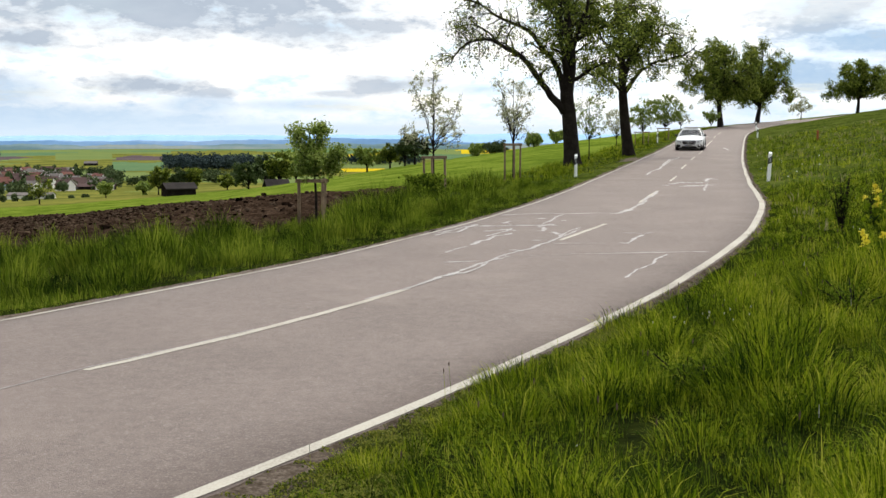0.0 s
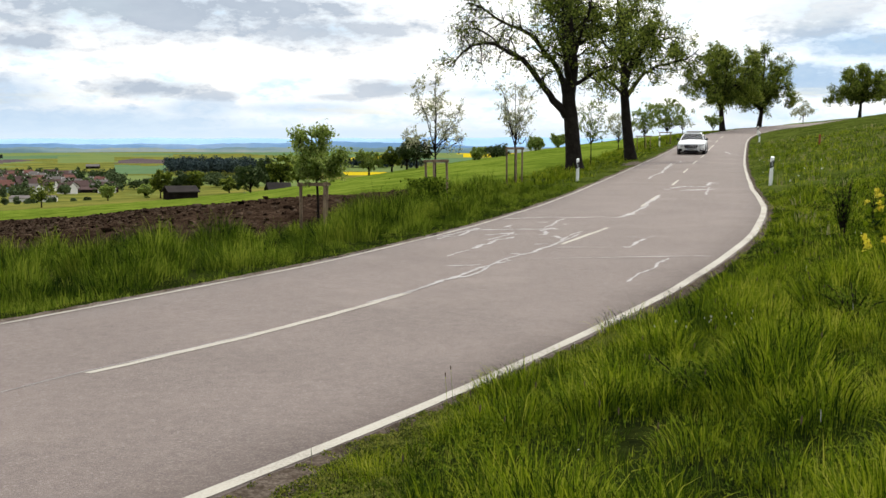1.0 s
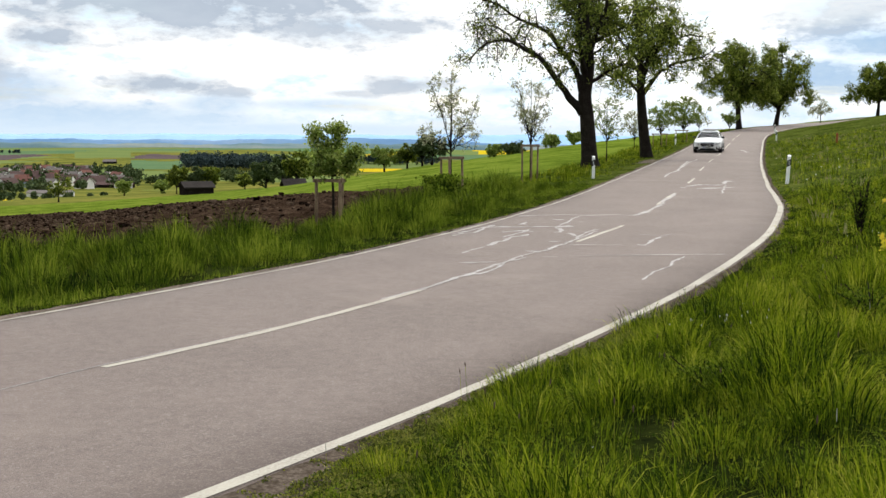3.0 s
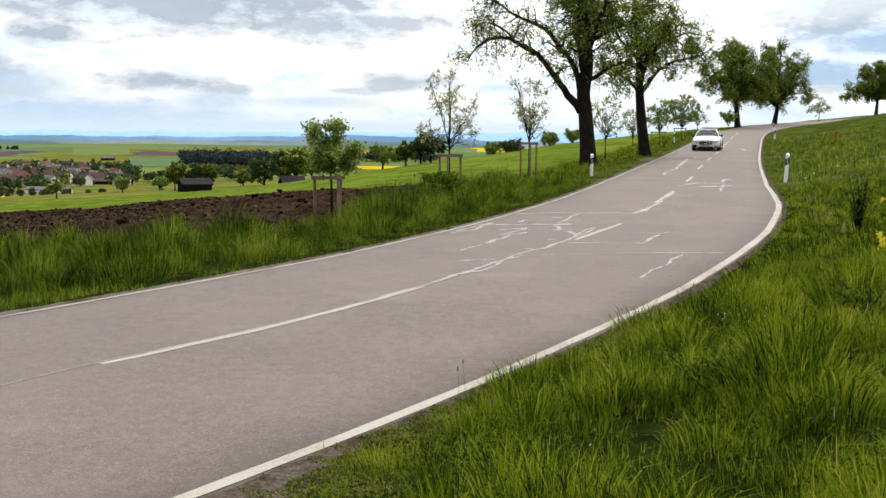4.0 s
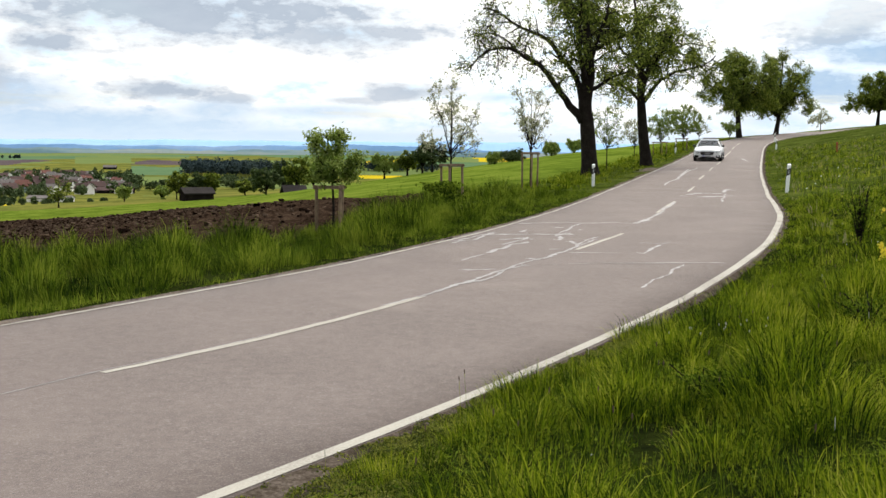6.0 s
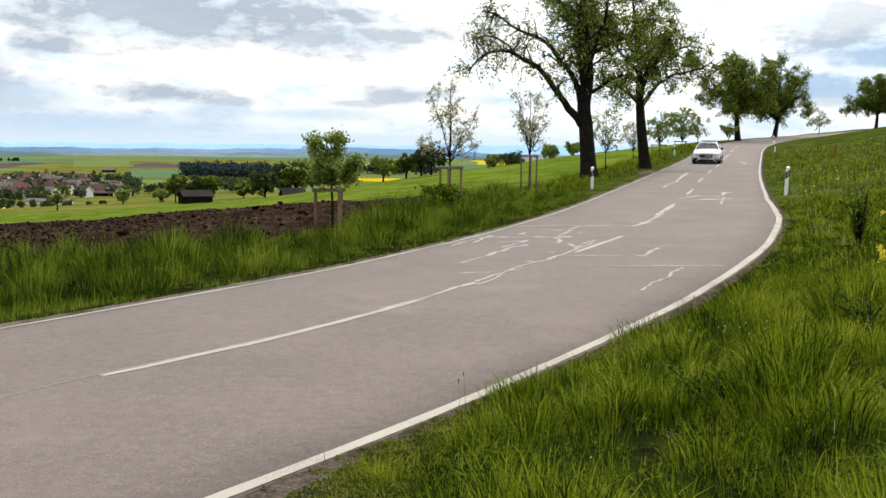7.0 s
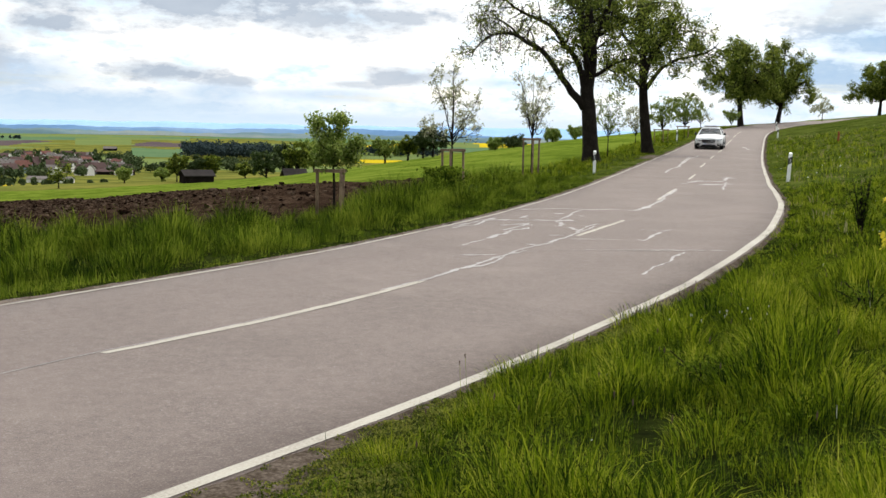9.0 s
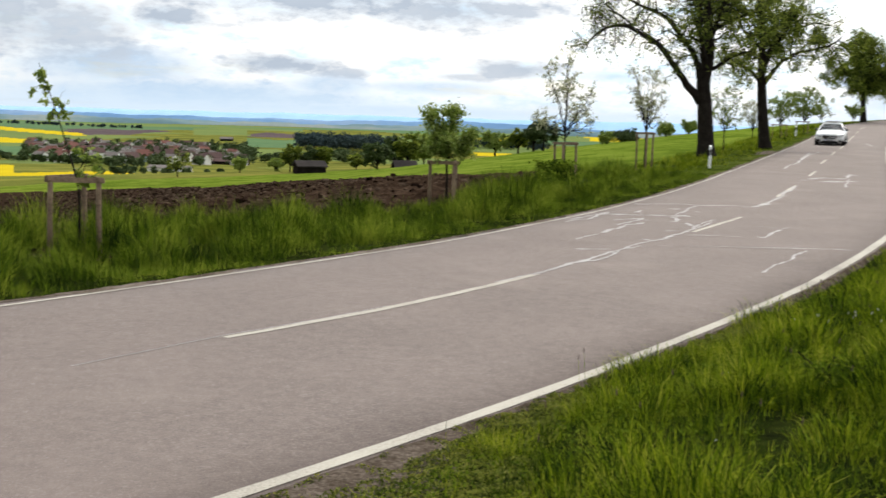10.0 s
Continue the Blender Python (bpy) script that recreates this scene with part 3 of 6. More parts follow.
fill(0.14, (0.49, 18.11), (0.64, 18.78), (0.79, 18.88), (0.98, 19.71), (1.14, 19.83), (1.28, 20.18))
fill(0.09, (0.77, 19.59), (0.94, 20.03), (1.18, 20.60), (1.36, 21.19))
fill(0.15, (0.76, 20.55), (0.92, 20.68), (1.14, 20.82), (1.36, 21.08))
fill(0.21, (1.33, 20.72), (1.42, 20.74))
fill(0.18, (0.39, 21.55), (0.74, 21.72), (1.02, 21.76), (1.31, 21.79), (1.65, 21.83), (1.93, 21.74), (2.12, 21.90), (2.31, 21.78))
fill(0.09, (1.24, 22.29), (1.32, 22.43), (1.42, 22.86))
fill(0.05, (1.35, 22.43), (1.39, 21.93))
fill(0.12, (-0.16, 19.79), (0.05, 20.36), (0.25, 20.48), (0.39, 21.19), (0.49, 21.69), (0.69, 22.10))
fill(0.09, (-0.16, 20.22), (0.16, 20.82), (0.39, 21.43))
fill(0.15, (1.79, 20.57), (1.89, 20.57), (1.98, 21.28), (1.92, 21.62))
fill(0.08, (2.03, 22.00), (2.26, 22.83), (2.42, 23.54), (2.66, 24.31), (2.81, 24.65))
fill(0.18, (2.00, 23.49), (2.27, 23.51))
fill(0.10, (2.17, 22.14), (2.29, 21.90))
fill(0.14, (2.52, 23.00), (2.63, 22.88))
fill(0.15, (1.34, 24.45), (1.86, 24.68), (2.40, 24.91), (2.89, 24.65), (3.70, 24.93), mat=FAINT_FILL)
fill(0.08, (1.87, 18.26), (2.25, 18.30), (2.73, 18.27), mat=FAINT_FILL)
fill(0.08, (1.67, 16.60), (2.06, 16.71), (2.50, 16.76), (3.23, 16.91), (4.21, 17.01), mat=FAINT_FILL)
fill(0.08, (1.26, 16.50), (1.52, 16.52), mat=FAINT_FILL)
fill(0.14, (3.68, 24.76), (3.98, 24.65), (4.29, 25.34), (4.77, 26.98), (5.25, 28.41), (5.53, 29.30))
fill(0.17, (5.40, 29.08), (5.86, 30.48), (6.54, 33.06))
fill(0.16, (8.13, 43.34), (9.18, 47.26), (9.76, 48.96), (11.10, 54.04), (12.52, 59.50), (13.60, 62.66))
fill(0.10, (10.19, 50.74), (11.70, 56.68), (12.83, 60.99))
fill(0.31, (7.70, 36.85), (8.38, 38.00), (8.91, 37.75), (9.30, 38.18))
fill(0.36, (7.75, 35.58), (8.51, 36.03), (9.17, 36.47))
fill(0.09, (7.98, 33.05), (8.53, 35.13), (9.24, 37.82))
fill(0.24, (9.35, 38.54), (9.98, 40.53), (10.09, 39.80))
fill(0.50, (7.33, 36.14), (7.45, 36.16))
fill(0.37, (19.90, 77.11), (19.81, 76.14))
fill(1.65, (19.46, 74.22), (19.59, 74.26))
fill(0.06, (2.38, 13.98), (2.71, 14.85), (3.03, 15.50), (3.48, 16.71))
fill(0.08, (-0.5, 12.9), (-0.2, 13.6), (-0.02, 14.2))
fill(0.05, (-0.9, 12.2), (-0.4, 13.2), (-0.1, 13.9))
fill(0.09, (3.03, 18.4), (3.13, 18.22), (3.42, 19.16), (3.69, 19.79))
fill(0.05, (3.38, 20.21), (3.73, 20.01), (3.97, 20.33))
fill(0.2, (20.01, 77.61), (19.38, 73.66))
fill(0.2, (25.11, 104.93), (24.64, 100.73))
fill(0.2, (21.63, 91.33), (23.06, 96.52))

# ---------------------------------------------------------------- trees
def quads_to(name, centres, size, mat, rng, stretch=0.55):
    """Many small leaves as one mesh, each turned its own way."""
    n = len(centres)
    a = rng.normal(size=(n, 3))
    a[:, 2] -= 0.35
    a /= np.linalg.norm(a, axis=1)[:, None]
    b = np.cross(a, rng.normal(size=(n, 3)))
    b /= np.linalg.norm(b, axis=1)[:, None] + 1e-9
    k = size * rng.uniform(0.6, 1.25, (n, 1))
    v = np.stack([centres - a * k, centres + b * k * stretch, centres + a * k, centres - b * k * stretch], 1).reshape(-1, 3)
    return array_mesh(name, v, np.arange(4 * n).reshape(-1, 4), mat)


def tree(name, base, trunk, limbs, seed, label, group="", twig=1.0, leaf=0.1, per=14, reach=(1.6, 3.0), density=2.2, spread=0.22,
         leaf_mat=None, droop=0.25, level2=7, thin=0.02, up=0.25, main=0, fade=None):
    """trunk and limbs: polylines of ((x, y, z), ...) with their end radii, from the base; boughs, twigs and leaves grow from the limbs."""
    rng = np.random.RandomState(seed)
    wood, leaves = Geo(), []
    # the trunk runs on into its leading limb without a break
    lead = spline(list(trunk[0]) + list(limbs[main][0][1:]), 0.35)
    fork, tip = trunk[0][-1][2], limbs[main][0][-1][2]
    radii = np.interp(lead[:, 2], [0, 0.12 * fork, 0.3 * fork, fork, 0.5 * (fork + tip), tip],
                      [trunk[1] * 1.4, trunk[1] * 1.12, trunk[1], trunk[2], 0.55 * limbs[main][1], limbs[main][2]])
    wood.tube(lead, radii, 12)
    for which, (line, r0, r1) in enumerate(limbs):
        lp = spline(line, 0.35)
        lp[1:-1] += rng.normal(0, 0.03 if which != main else 0.0, (len(lp) - 2, 3))
        rr = np.linspace(r0, r1, len(lp))
        if which != main:
            rr[:3] = rr[:3] * (1.35, 1.18, 1.06)[:len(rr[:3])]
            wood.tube(lp, rr, 7)
        length = np.linalg.norm(np.diff(lp, axis=0), axis=1).sum()
        count = int(length * density)
        for t in np.concatenate([rng.uniform(0.22, 1.0, count), [1.0, 1.0]]):
            i = min(int(t * (len(lp) - 1)), len(lp) - 2)
            tangent = lp[i + 1] - lp[i]
            tangent /= np.linalg.norm(tangent)
            side = rng.normal(size=3)
            side -= tangent * side.dot(tangent)
            side /= np.linalg.norm(side)
            d = tangent * rng.uniform(0.1, 0.8) + side * rng.uniform(0.6, 1.1) + np.array([0, 0, up])
            d /= np.linalg.norm(d)
            blen = rng.uniform(*reach) * (1.15 - 0.55 * t)
            p, bp = lp[i].copy(), [lp[i].copy()]
            for k in range(5):
                d = d + rng.normal(0, 0.18, 3) - np.array([0, 0, droop * 0.22 * k])
                d /= np.linalg.norm(d)
                p = p + d * blen / 5
                bp.append(p.copy())
            bp = np.array(bp)
            wood.tube(bp, np.linspace(max(min(rr[i] * 0.5, 0.06), thin * 0.6), thin * 0.5, 6), 4, False)
            for j in range(level2):
                q0 = bp[rng.randint(2, 6)]
                td = rng.normal(size=3) + np.array([0, 0, -droop * 0.8])
                td /= np.linalg.norm(td)
                q1 = q0 + td * twig * rng.uniform(0.35, 1.0)
                q2 = q1 + (td + np.array([0, 0, -droop])) * twig * 0.3
                wood.tube([q0, q2], [thin * 0.55, thin * 0.25], 3, False)
                # leaves sit in rosettes along the twig; fade thins them out towards one side of the crown
                full = per if fade is None else per * np.interp(q0[0], fade[0], fade[1])
                m = rng.poisson(max(full, 0.0) * rng.choice([0.25, 1.0, 1.6]))
                knots = rng.uniform(0.25, 1.0, 3)[rng.randint(0, 3, m)][:, None] + rng.normal(0, 0.04, (m, 1))
                leaves.append(q0 + (q2 - q0) * knots + rng.normal(0, spread * 0.42, (m, 3)))
    root = tagged(new(name), label, "tree", group)
    root.location = base
    part("trunk", wood, BARK, root, smooth=True)
    me = quads_to("crown", np.concatenate(leaves), leaf, leaf_mat or LEAF, rng)
    crown = new("crown", me)
    crown.parent = root
    return root


def limb(px, k, depth=0.0):
    """Limb line from plan offsets given in the tree's own front view; depth runs away from the viewer."""
    n = len(px) - 1
    return [(x, depth * (i / n) ** 1.2, z) for i, (x, z) in enumerate(px)]


def gz_at(x, y):
    return float(ground_z(x, y, False)[0])


# two old pear trees beside the road
old_pear = tree("old_pear_tree", (6.7, 56.0, gz_at(6.7, 56.0) - 0.1), ([(0, 0, 0), (-0.12, 0, 1.5), (-0.25, 0, 3.0), (-0.36, 0, 3.8)], 0.40, 0.34), [
    (limb([(-0.45, 2.9), (-1.1, 3.7), (-1.85, 4.65), (-2.7, 5.65), (-3.45, 6.1), (-4.2, 6.5), (-4.95, 6.55), (-5.8, 6.05), (-6.3, 5.3)], 0, -0.8), 0.20, 0.03),
    (limb([(-2.9, 5.8), (-3.7, 6.3), (-4.6, 7.1), (-5.4, 7.4), (-6.2, 7.2)], 0, 0.9), 0.08, 0.02),
    (limb([(-0.38, 3.8), (-0.8, 5.1), (-1.55, 6.1), (-2.3, 7.0), (-3.2, 7.5), (-4.1, 7.9), (-4.8, 8.5), (-5.6, 8.7)], 0, 0.9), 0.17, 0.03),
    (limb([(-0.33, 3.8), (-0.15, 5.4), (-0.3, 6.9), (-0.4, 8.3), (-0.55, 9.8), (-0.9, 11.2)], 0, 0.2), 0.335, 0.05),
    (limb([(-0.25, 5.3), (0.15, 6.9), (0.5, 8.0), (0.8, 9.8), (1.1, 11.0)], 0, -0.6), 0.13, 0.03),
    (limb([(-0.1, 4.5), (0.6, 4.9), (1.3, 5.3), (2.0, 5.4)], 0, -0.6), 0.10, 0.03),
    (limb([(-0.15, 6.4), (0.9, 7.0), (1.9, 7.4), (2.6, 8.2)], 0, 0.8), 0.11, 0.03),
    (limb([(-0.3, 4.2), (-0.4, 5.6), (0.0, 7.0), (0.1, 8.6)], 0, 3.2), 0.16, 0.03),
    (limb([(-0.3, 4.6), (-0.7, 6.0), (-0.9, 7.4), (-1.0, 8.8)], 0, -3.4), 0.15, 0.03),
    (limb([(-0.25, 6.0), (0.3, 7.2), (0.2, 8.9)], 0, 2.2), 0.10, 0.03),
    (limb([(-0.4, 7.2), (-1.2, 8.2), (-1.6, 9.6)], 0, 1.8), 0.10, 0.03),
    (limb([(-0.6, 7.8), (-1.6, 8.9), (-2.6, 9.8), (-3.4, 10.4)], 0, -1.0), 0.10, 0.03),
], 11, "tall old pear tree with wide limbs and sparse spring leaves", "roadside pear trees", leaf=0.064, per=20, reach=(0.8, 1.9), density=2.9, spread=0.24, twig=0.85, main=3, level2=8, thin=0.023, droop=0.4,
    fade=([-6.0, -2.5, -0.6, 2.5], [0.30, 0.55, 1.25, 1.1]))
tree("old_pear_tree", (11.64, 68.0, gz_at(11.64, 68.0) - 0.1), ([(0, 0, 0), (-0.25, 0, 1.9), (-0.43, 0, 3.7)], 0.34, 0.27), [
    (limb([(-0.43, 3.7), (-0.53, 5.3), (-0.6, 7.5), (-0.9, 9.6), (-1.1, 11.0)], 0, 0.3), 0.262, 0.05),
    (limb([(-0.32, 4.1), (0.46, 5.15), (1.35, 5.8), (2.4, 6.1), (3.2, 6.3), (3.9, 6.9)], 0, -0.8), 0.14, 0.03),
    (limb([(-0.5, 5.3), (0.1, 6.5), (1.0, 7.9), (1.5, 9.5)], 0, 0.8), 0.13, 0.03),
    (limb([(0.5, 6.9), (1.6, 7.4), (2.6, 7.7), (3.6, 7.6)], 0, 0.6), 0.09, 0.03),
    (limb([(-0.5, 4.0), (-1.3, 4.8), (-2.2, 5.3), (-2.9, 5.5)], 0, -0.6), 0.11, 0.03),
    (limb([(-0.55, 6.0), (-1.4, 6.9), (-2.1, 7.9), (-2.5, 9.0)], 0, 0.7), 0.11, 0.03),
    (limb([(-0.45, 4.6), (-0.3, 6.0), (0.2, 7.4), (0.3, 8.8)], 0, 3.0), 0.14, 0.03),
    (limb([(-0.45, 4.4), (-0.2, 5.8), (0.3, 6.8), (0.9, 8.2)], 0, -3.0), 0.14, 0.03),
    (limb([(-0.8, 8.8), (0.1, 9.8), (0.9, 10.4)], 0, -0.5), 0.08, 0.03),
], 12, "old pear tree with a leaning dark trunk and fresh green crown", "roadside pear trees", leaf=0.072, per=27, reach=(1.0, 2.2), density=3.0, spread=0.30, twig=0.85, droop=0.35)


def round_tree(name, x, y, height, width, seed, label, group, stem=0.25, lean=0.0, leaf=0.14, per=16, mat=None, n=8, sink=0.1, r=0.3, dome=False, skirt=0, **more):
    """A freely grown crown: limbs fan out from the top of the trunk and fill an uneven dome."""
    rng = np.random.RandomState(seed)
    fork = height * stem
    end = min(0.03, r * 0.2)
    limbs = [([(lean * 0.5, 0, fork), (lean * 0.8, 0.1, height * 0.55), (lean, 0, height * 0.92)], r * 0.7, end)]
    for k in range(n):
        a = 6.283 * (k + rng.uniform(-0.3, 0.3)) / n
        w, h = width / 2 * rng.uniform(0.65, 0.95), height * rng.uniform(0.42, 0.86)
        if dome:
            u = rng.uniform(0.3, 0.98)
            w, h = width / 2 * u, height * (0.40 + 0.52 * math.sqrt(1 - u * u) * rng.uniform(0.85, 1.0))
        c, sn = math.cos(a), math.sin(a)
        if skirt and k % skirt == 0:
            # a low limb that arches over and hangs
            w, h = width / 2 * rng.uniform(0.75, 1.0), height * rng.uniform(0.42, 0.62)
            limbs.append(([(lean * 0.5, 0, fork * rng.uniform(0.95, 1.2)), (c * w * 0.4, sn * w * 0.4, fork + (h - fork) * 0.75),
                           (c * w * 0.78, sn * w * 0.78, h), (c * w, sn * w, h - height * rng.uniform(0.07, 0.2))], r * 0.42, end))
            continue
        limbs.append(([(lean * 0.5, 0, fork * rng.uniform(0.95, 1.25)), (c * w * 0.45, sn * w * 0.45, fork + (h - fork) * 0.55),
                       (c * w * 0.8, sn * w * 0.8, h * 0.95), (c * w, sn * w, h)], r * 0.42, end))
    return tree(name, (x, y, gz_at(x, y) - sink), ([(0, 0, 0), (lean * 0.25, 0, fork * 0.5), (lean * 0.5, 0, fork)], r, r * 0.75), limbs,
                seed, label, group, leaf=leaf, per=per, leaf_mat=mat, **more)


GP = "roadside pear trees"
OLD = dict(dome=True, skirt=3, density=2.3, reach=(0.7, 1.7), droop=0.6, twig=0.75, spread=0.42, level2=6)
round_tree("old_pear_tree", 34.4, 135, 11.6, 10.2, 21, "old pear tree with a dense dark crown beside the road crest", GP, 0.25, -0.5, 0.108, 20, n=18, r=0.36, **OLD)
round_tree("old_pear_tree", 43.2, 150, 12.2, 11.4, 22, "old pear tree with forked trunk beside the road crest", GP, 0.20, 0.6, 0.112, 18, n=17, r=0.34, **OLD)
round_tree("old_pear_tree", 72.2, 190, 10.4, 10.6, 23, "wide old pear tree where the road leaves over the hill", GP, 0.24, 0.3, 0.135, 16, n=18, **OLD)
round_tree("old_pear_tree", 84.5, 203, 10.0, 10.0, 24, "wide old pear tree where the road leaves over the hill", GP, 0.24, 0.0, 0.15, 11, n=16, **OLD)
GY = "young roadside trees"
round_tree("young_tree", 54.2, 165, 4.2, 3.4, 25, "thin young tree on the far verge", GY, 0.32, 0, 0.085, 11, LEAF_PALE, 8, r=0.07, density=2.0, reach=(0.5, 1.0), level2=4, twig=0.5)


def young_tree(x, y, height, width, seed, label, leafy, stem=0.4, leaf=0.05, mat=None, n=7, dense=3.2, reach=(0.3, 0.7)):
    return round_tree("young_tree", x, y, height, width, seed, label, GY, stem, 0.0, leaf, leafy, mat or LEAF_YOUNG, n, 0.05, 0.034,
                      density=dense, reach=reach, level2=5, twig=0.3, thin=0.007, spread=0.07, up=0.8, droop=0.0)


# the saplings that stand in stake frames, and those further on
CAGED = [(-6.87, 14.34), (-2.83, 24.06), (-0.29, 33.1), (2.85, 44.1)]
tree("young_tree", (-2.83, 24.06, gz_at(-2.83, 24.06) - 0.05), ([(0, 0, 0), (0.01, 0, 0.7), (-0.02, 0, 1.22)], 0.03, 0.024), [
    ([(-0.02, 0, 1.22), (-0.06, 0, 1.6), (-0.12, 0.05, 2.0), (-0.14, 0, 2.34)], 0.02, 0.005),
    ([(-0.02, 0, 1.3), (-0.22, -0.1, 1.6), (-0.36, -0.1, 1.95), (-0.42, -0.1, 2.2)], 0.014, 0.004),
    ([(-0.02, 0, 1.35), (0.1, 0.05, 1.7), (0.14, 0.1, 2.05), (0.15, 0.1, 2.3)], 0.014, 0.004),
    ([(-0.02, 0, 1.2), (0.2, -0.05, 1.38), (0.42, -0.1, 1.6), (0.56, -0.1, 1.8)], 0.014, 0.004),
    ([(-0.02, 0, 1.2), (0.26, 0.1, 1.28), (0.5, 0.1, 1.42)], 0.012, 0.004),
    ([(-0.02, 0, 1.25), (-0.2, 0.25, 1.45), (-0.3, 0.4, 1.7)], 0.012, 0.004),
    ([(-0.02, 0, 1.25), (-0.15, -0.2, 1.36), (-0.34, -0.3, 1.5)], 0.012, 0.004),
    ([(-0.02, 0, 1.25), (0.05, -0.25, 1.45), (0.0, -0.4, 1.75)], 0.012, 0.004),
], 31, "bushy young tree tied to a stake frame", GY, twig=0.2, leaf=0.04, per=15, reach=(0.14, 0.32), density=15, spread=0.11, leaf_mat=LEAF_YOUNG,
    droop=0.15, level2=4, thin=0.006, up=0.5)
young_tree(-0.29, 33.1, 4.3, 2.0, 32, "tall sparse young tree with pale leaves in a frame", 7, 0.34, 0.036, LEAF_PALE, n=12)
young_tree(2.85, 44.1, 4.6, 1.7, 33, "tall sparse young tree with pale leaves in a frame", 7, 0.34, 0.036, LEAF_PALE, n=12)
young_tree(8.6, 64.0, 4.0, 1.8, 34, "slender young tree behind the old pear trunk", 9, 0.3, 0.045, n=9)
young_tree(13.4, 84.0, 3.4, 2.0, 35, "small pale young tree on the verge", 7, 0.25, 0.045, LEAF_PALE, n=11)
young_tree(16.6, 90.5, 4.1, 2.6, 36, "leafy young tree in a stake frame", 22, 0.26, 0.04, n=15)
young_tree(20.2, 99.0, 4.4, 3.6, 37, "leafy young tree in a stake frame", 26, 0.24, 0.044, n=17)
young_tree(24.0, 110.0, 3.4, 2.2, 38, "thin young tree near the road crest", 5, 0.28, 0.055, LEAF_PALE, n=10)
young_tree(31.5, 128.0, 2.2, 2.2, 39, "low young bush beside the crest", 9, 0.2, 0.1)
tree("young_tree", (-6.87, 14.34, gz_at(-6.87, 14.34) - 0.05), ([(0, 0, 0), (0.02, 0, 0.6), (0.0, 0, 1.1)], 0.02, 0.016), [
    ([(0.0, 0, 1.1), (-0.15, 0, 1.6), (-0.3, 0.05, 2.0), (-0.42, 0, 2.4), (-0.55, 0, 2.75)], 0.014, 0.004),
    ([(0.0, 0, 1.15), (0.12, 0, 1.32), (0.3, 0.05, 1.42)], 0.008, 0.003), ([(0.0, 0, 1.2), (0.1, -0.1, 1.45), (0.16, -0.1, 1.6)], 0.008, 0.003),
], 40, "spindly leaning young tree with a few bright leaves", GY, twig=0.14, leaf=0.045, per=8, reach=(0.08, 0.2), density=5, spread=0.05, leaf_mat=LEAF_YOUNG,
    droop=0.1, level2=3, thin=0.005)


def stake_frame(x, y, turn, height=1.5, side=0.72, seed=0):
    """Three round stakes, joined at the top by half-round rails."""
    rng = random.Random(seed)
    root = tagged(new("tree_stake_frame"), "weathered wooden three-post frame round a young tree", "tree support", "stake frames")
    root.location = (x, y, gz_at(x, y) - 0.05)
    root.rotation_euler = (0, 0, radians(turn))
    top = [(side * 0.58 * math.cos(a), side * 0.58 * math.sin(a)) for a in (0.52, 2.62, 4.71)]
    for tx, ty in top:
        g = Geo()
        j = [rng.uniform(-0.03, 0.03) for _ in range(4)]
        g.tube([(tx + j[0], ty + j[1], -0.3), (tx + j[0] * 0.5, ty + j[1] * 0.5, height * 0.5), (tx, ty, height - 0.012), (tx, ty, height)], [0.038, 0.037, 0.036, 0.03], 9)
        part("stake", g, STAKE, root, smooth=True)
    for k in range(3):
        (ax, ay), (bx, by) = top[k], top[(k + 1) % 3]
        ex, ey = (bx - ax) * 0.12, (by - ay) * 0.12
        g = Geo()
        m = Matrix.Translation(((ax + bx) / 2, (ay + by) / 2, height - 0.035 + 0.012 * k)) @ Matrix.Rotation(math.atan2(by - ay, bx - ax), 4, "Z")
        w = math.hypot(bx - ax, by - ay) / 2 + math.hypot(ex, ey)
        g.box(-w, -0.028, -0.035, w, 0.028, 0.035, m, 0.006)
        part("rail", g, STAKE, root)
    return root


for k, ((x, y), turn, h) in enumerate(zip(CAGED, (192, 32, -6, 4), (1.20, 1.14, 1.40, 1.55))):
    stake_frame(x, y, turn, h, 0.64, k)
for k, (x, y) in enumerate([(16.6, 90.5), (20.2, 99.0)]):
    stake_frame(x, y, 20 * k, 1.1, 1.1, 10 + k)


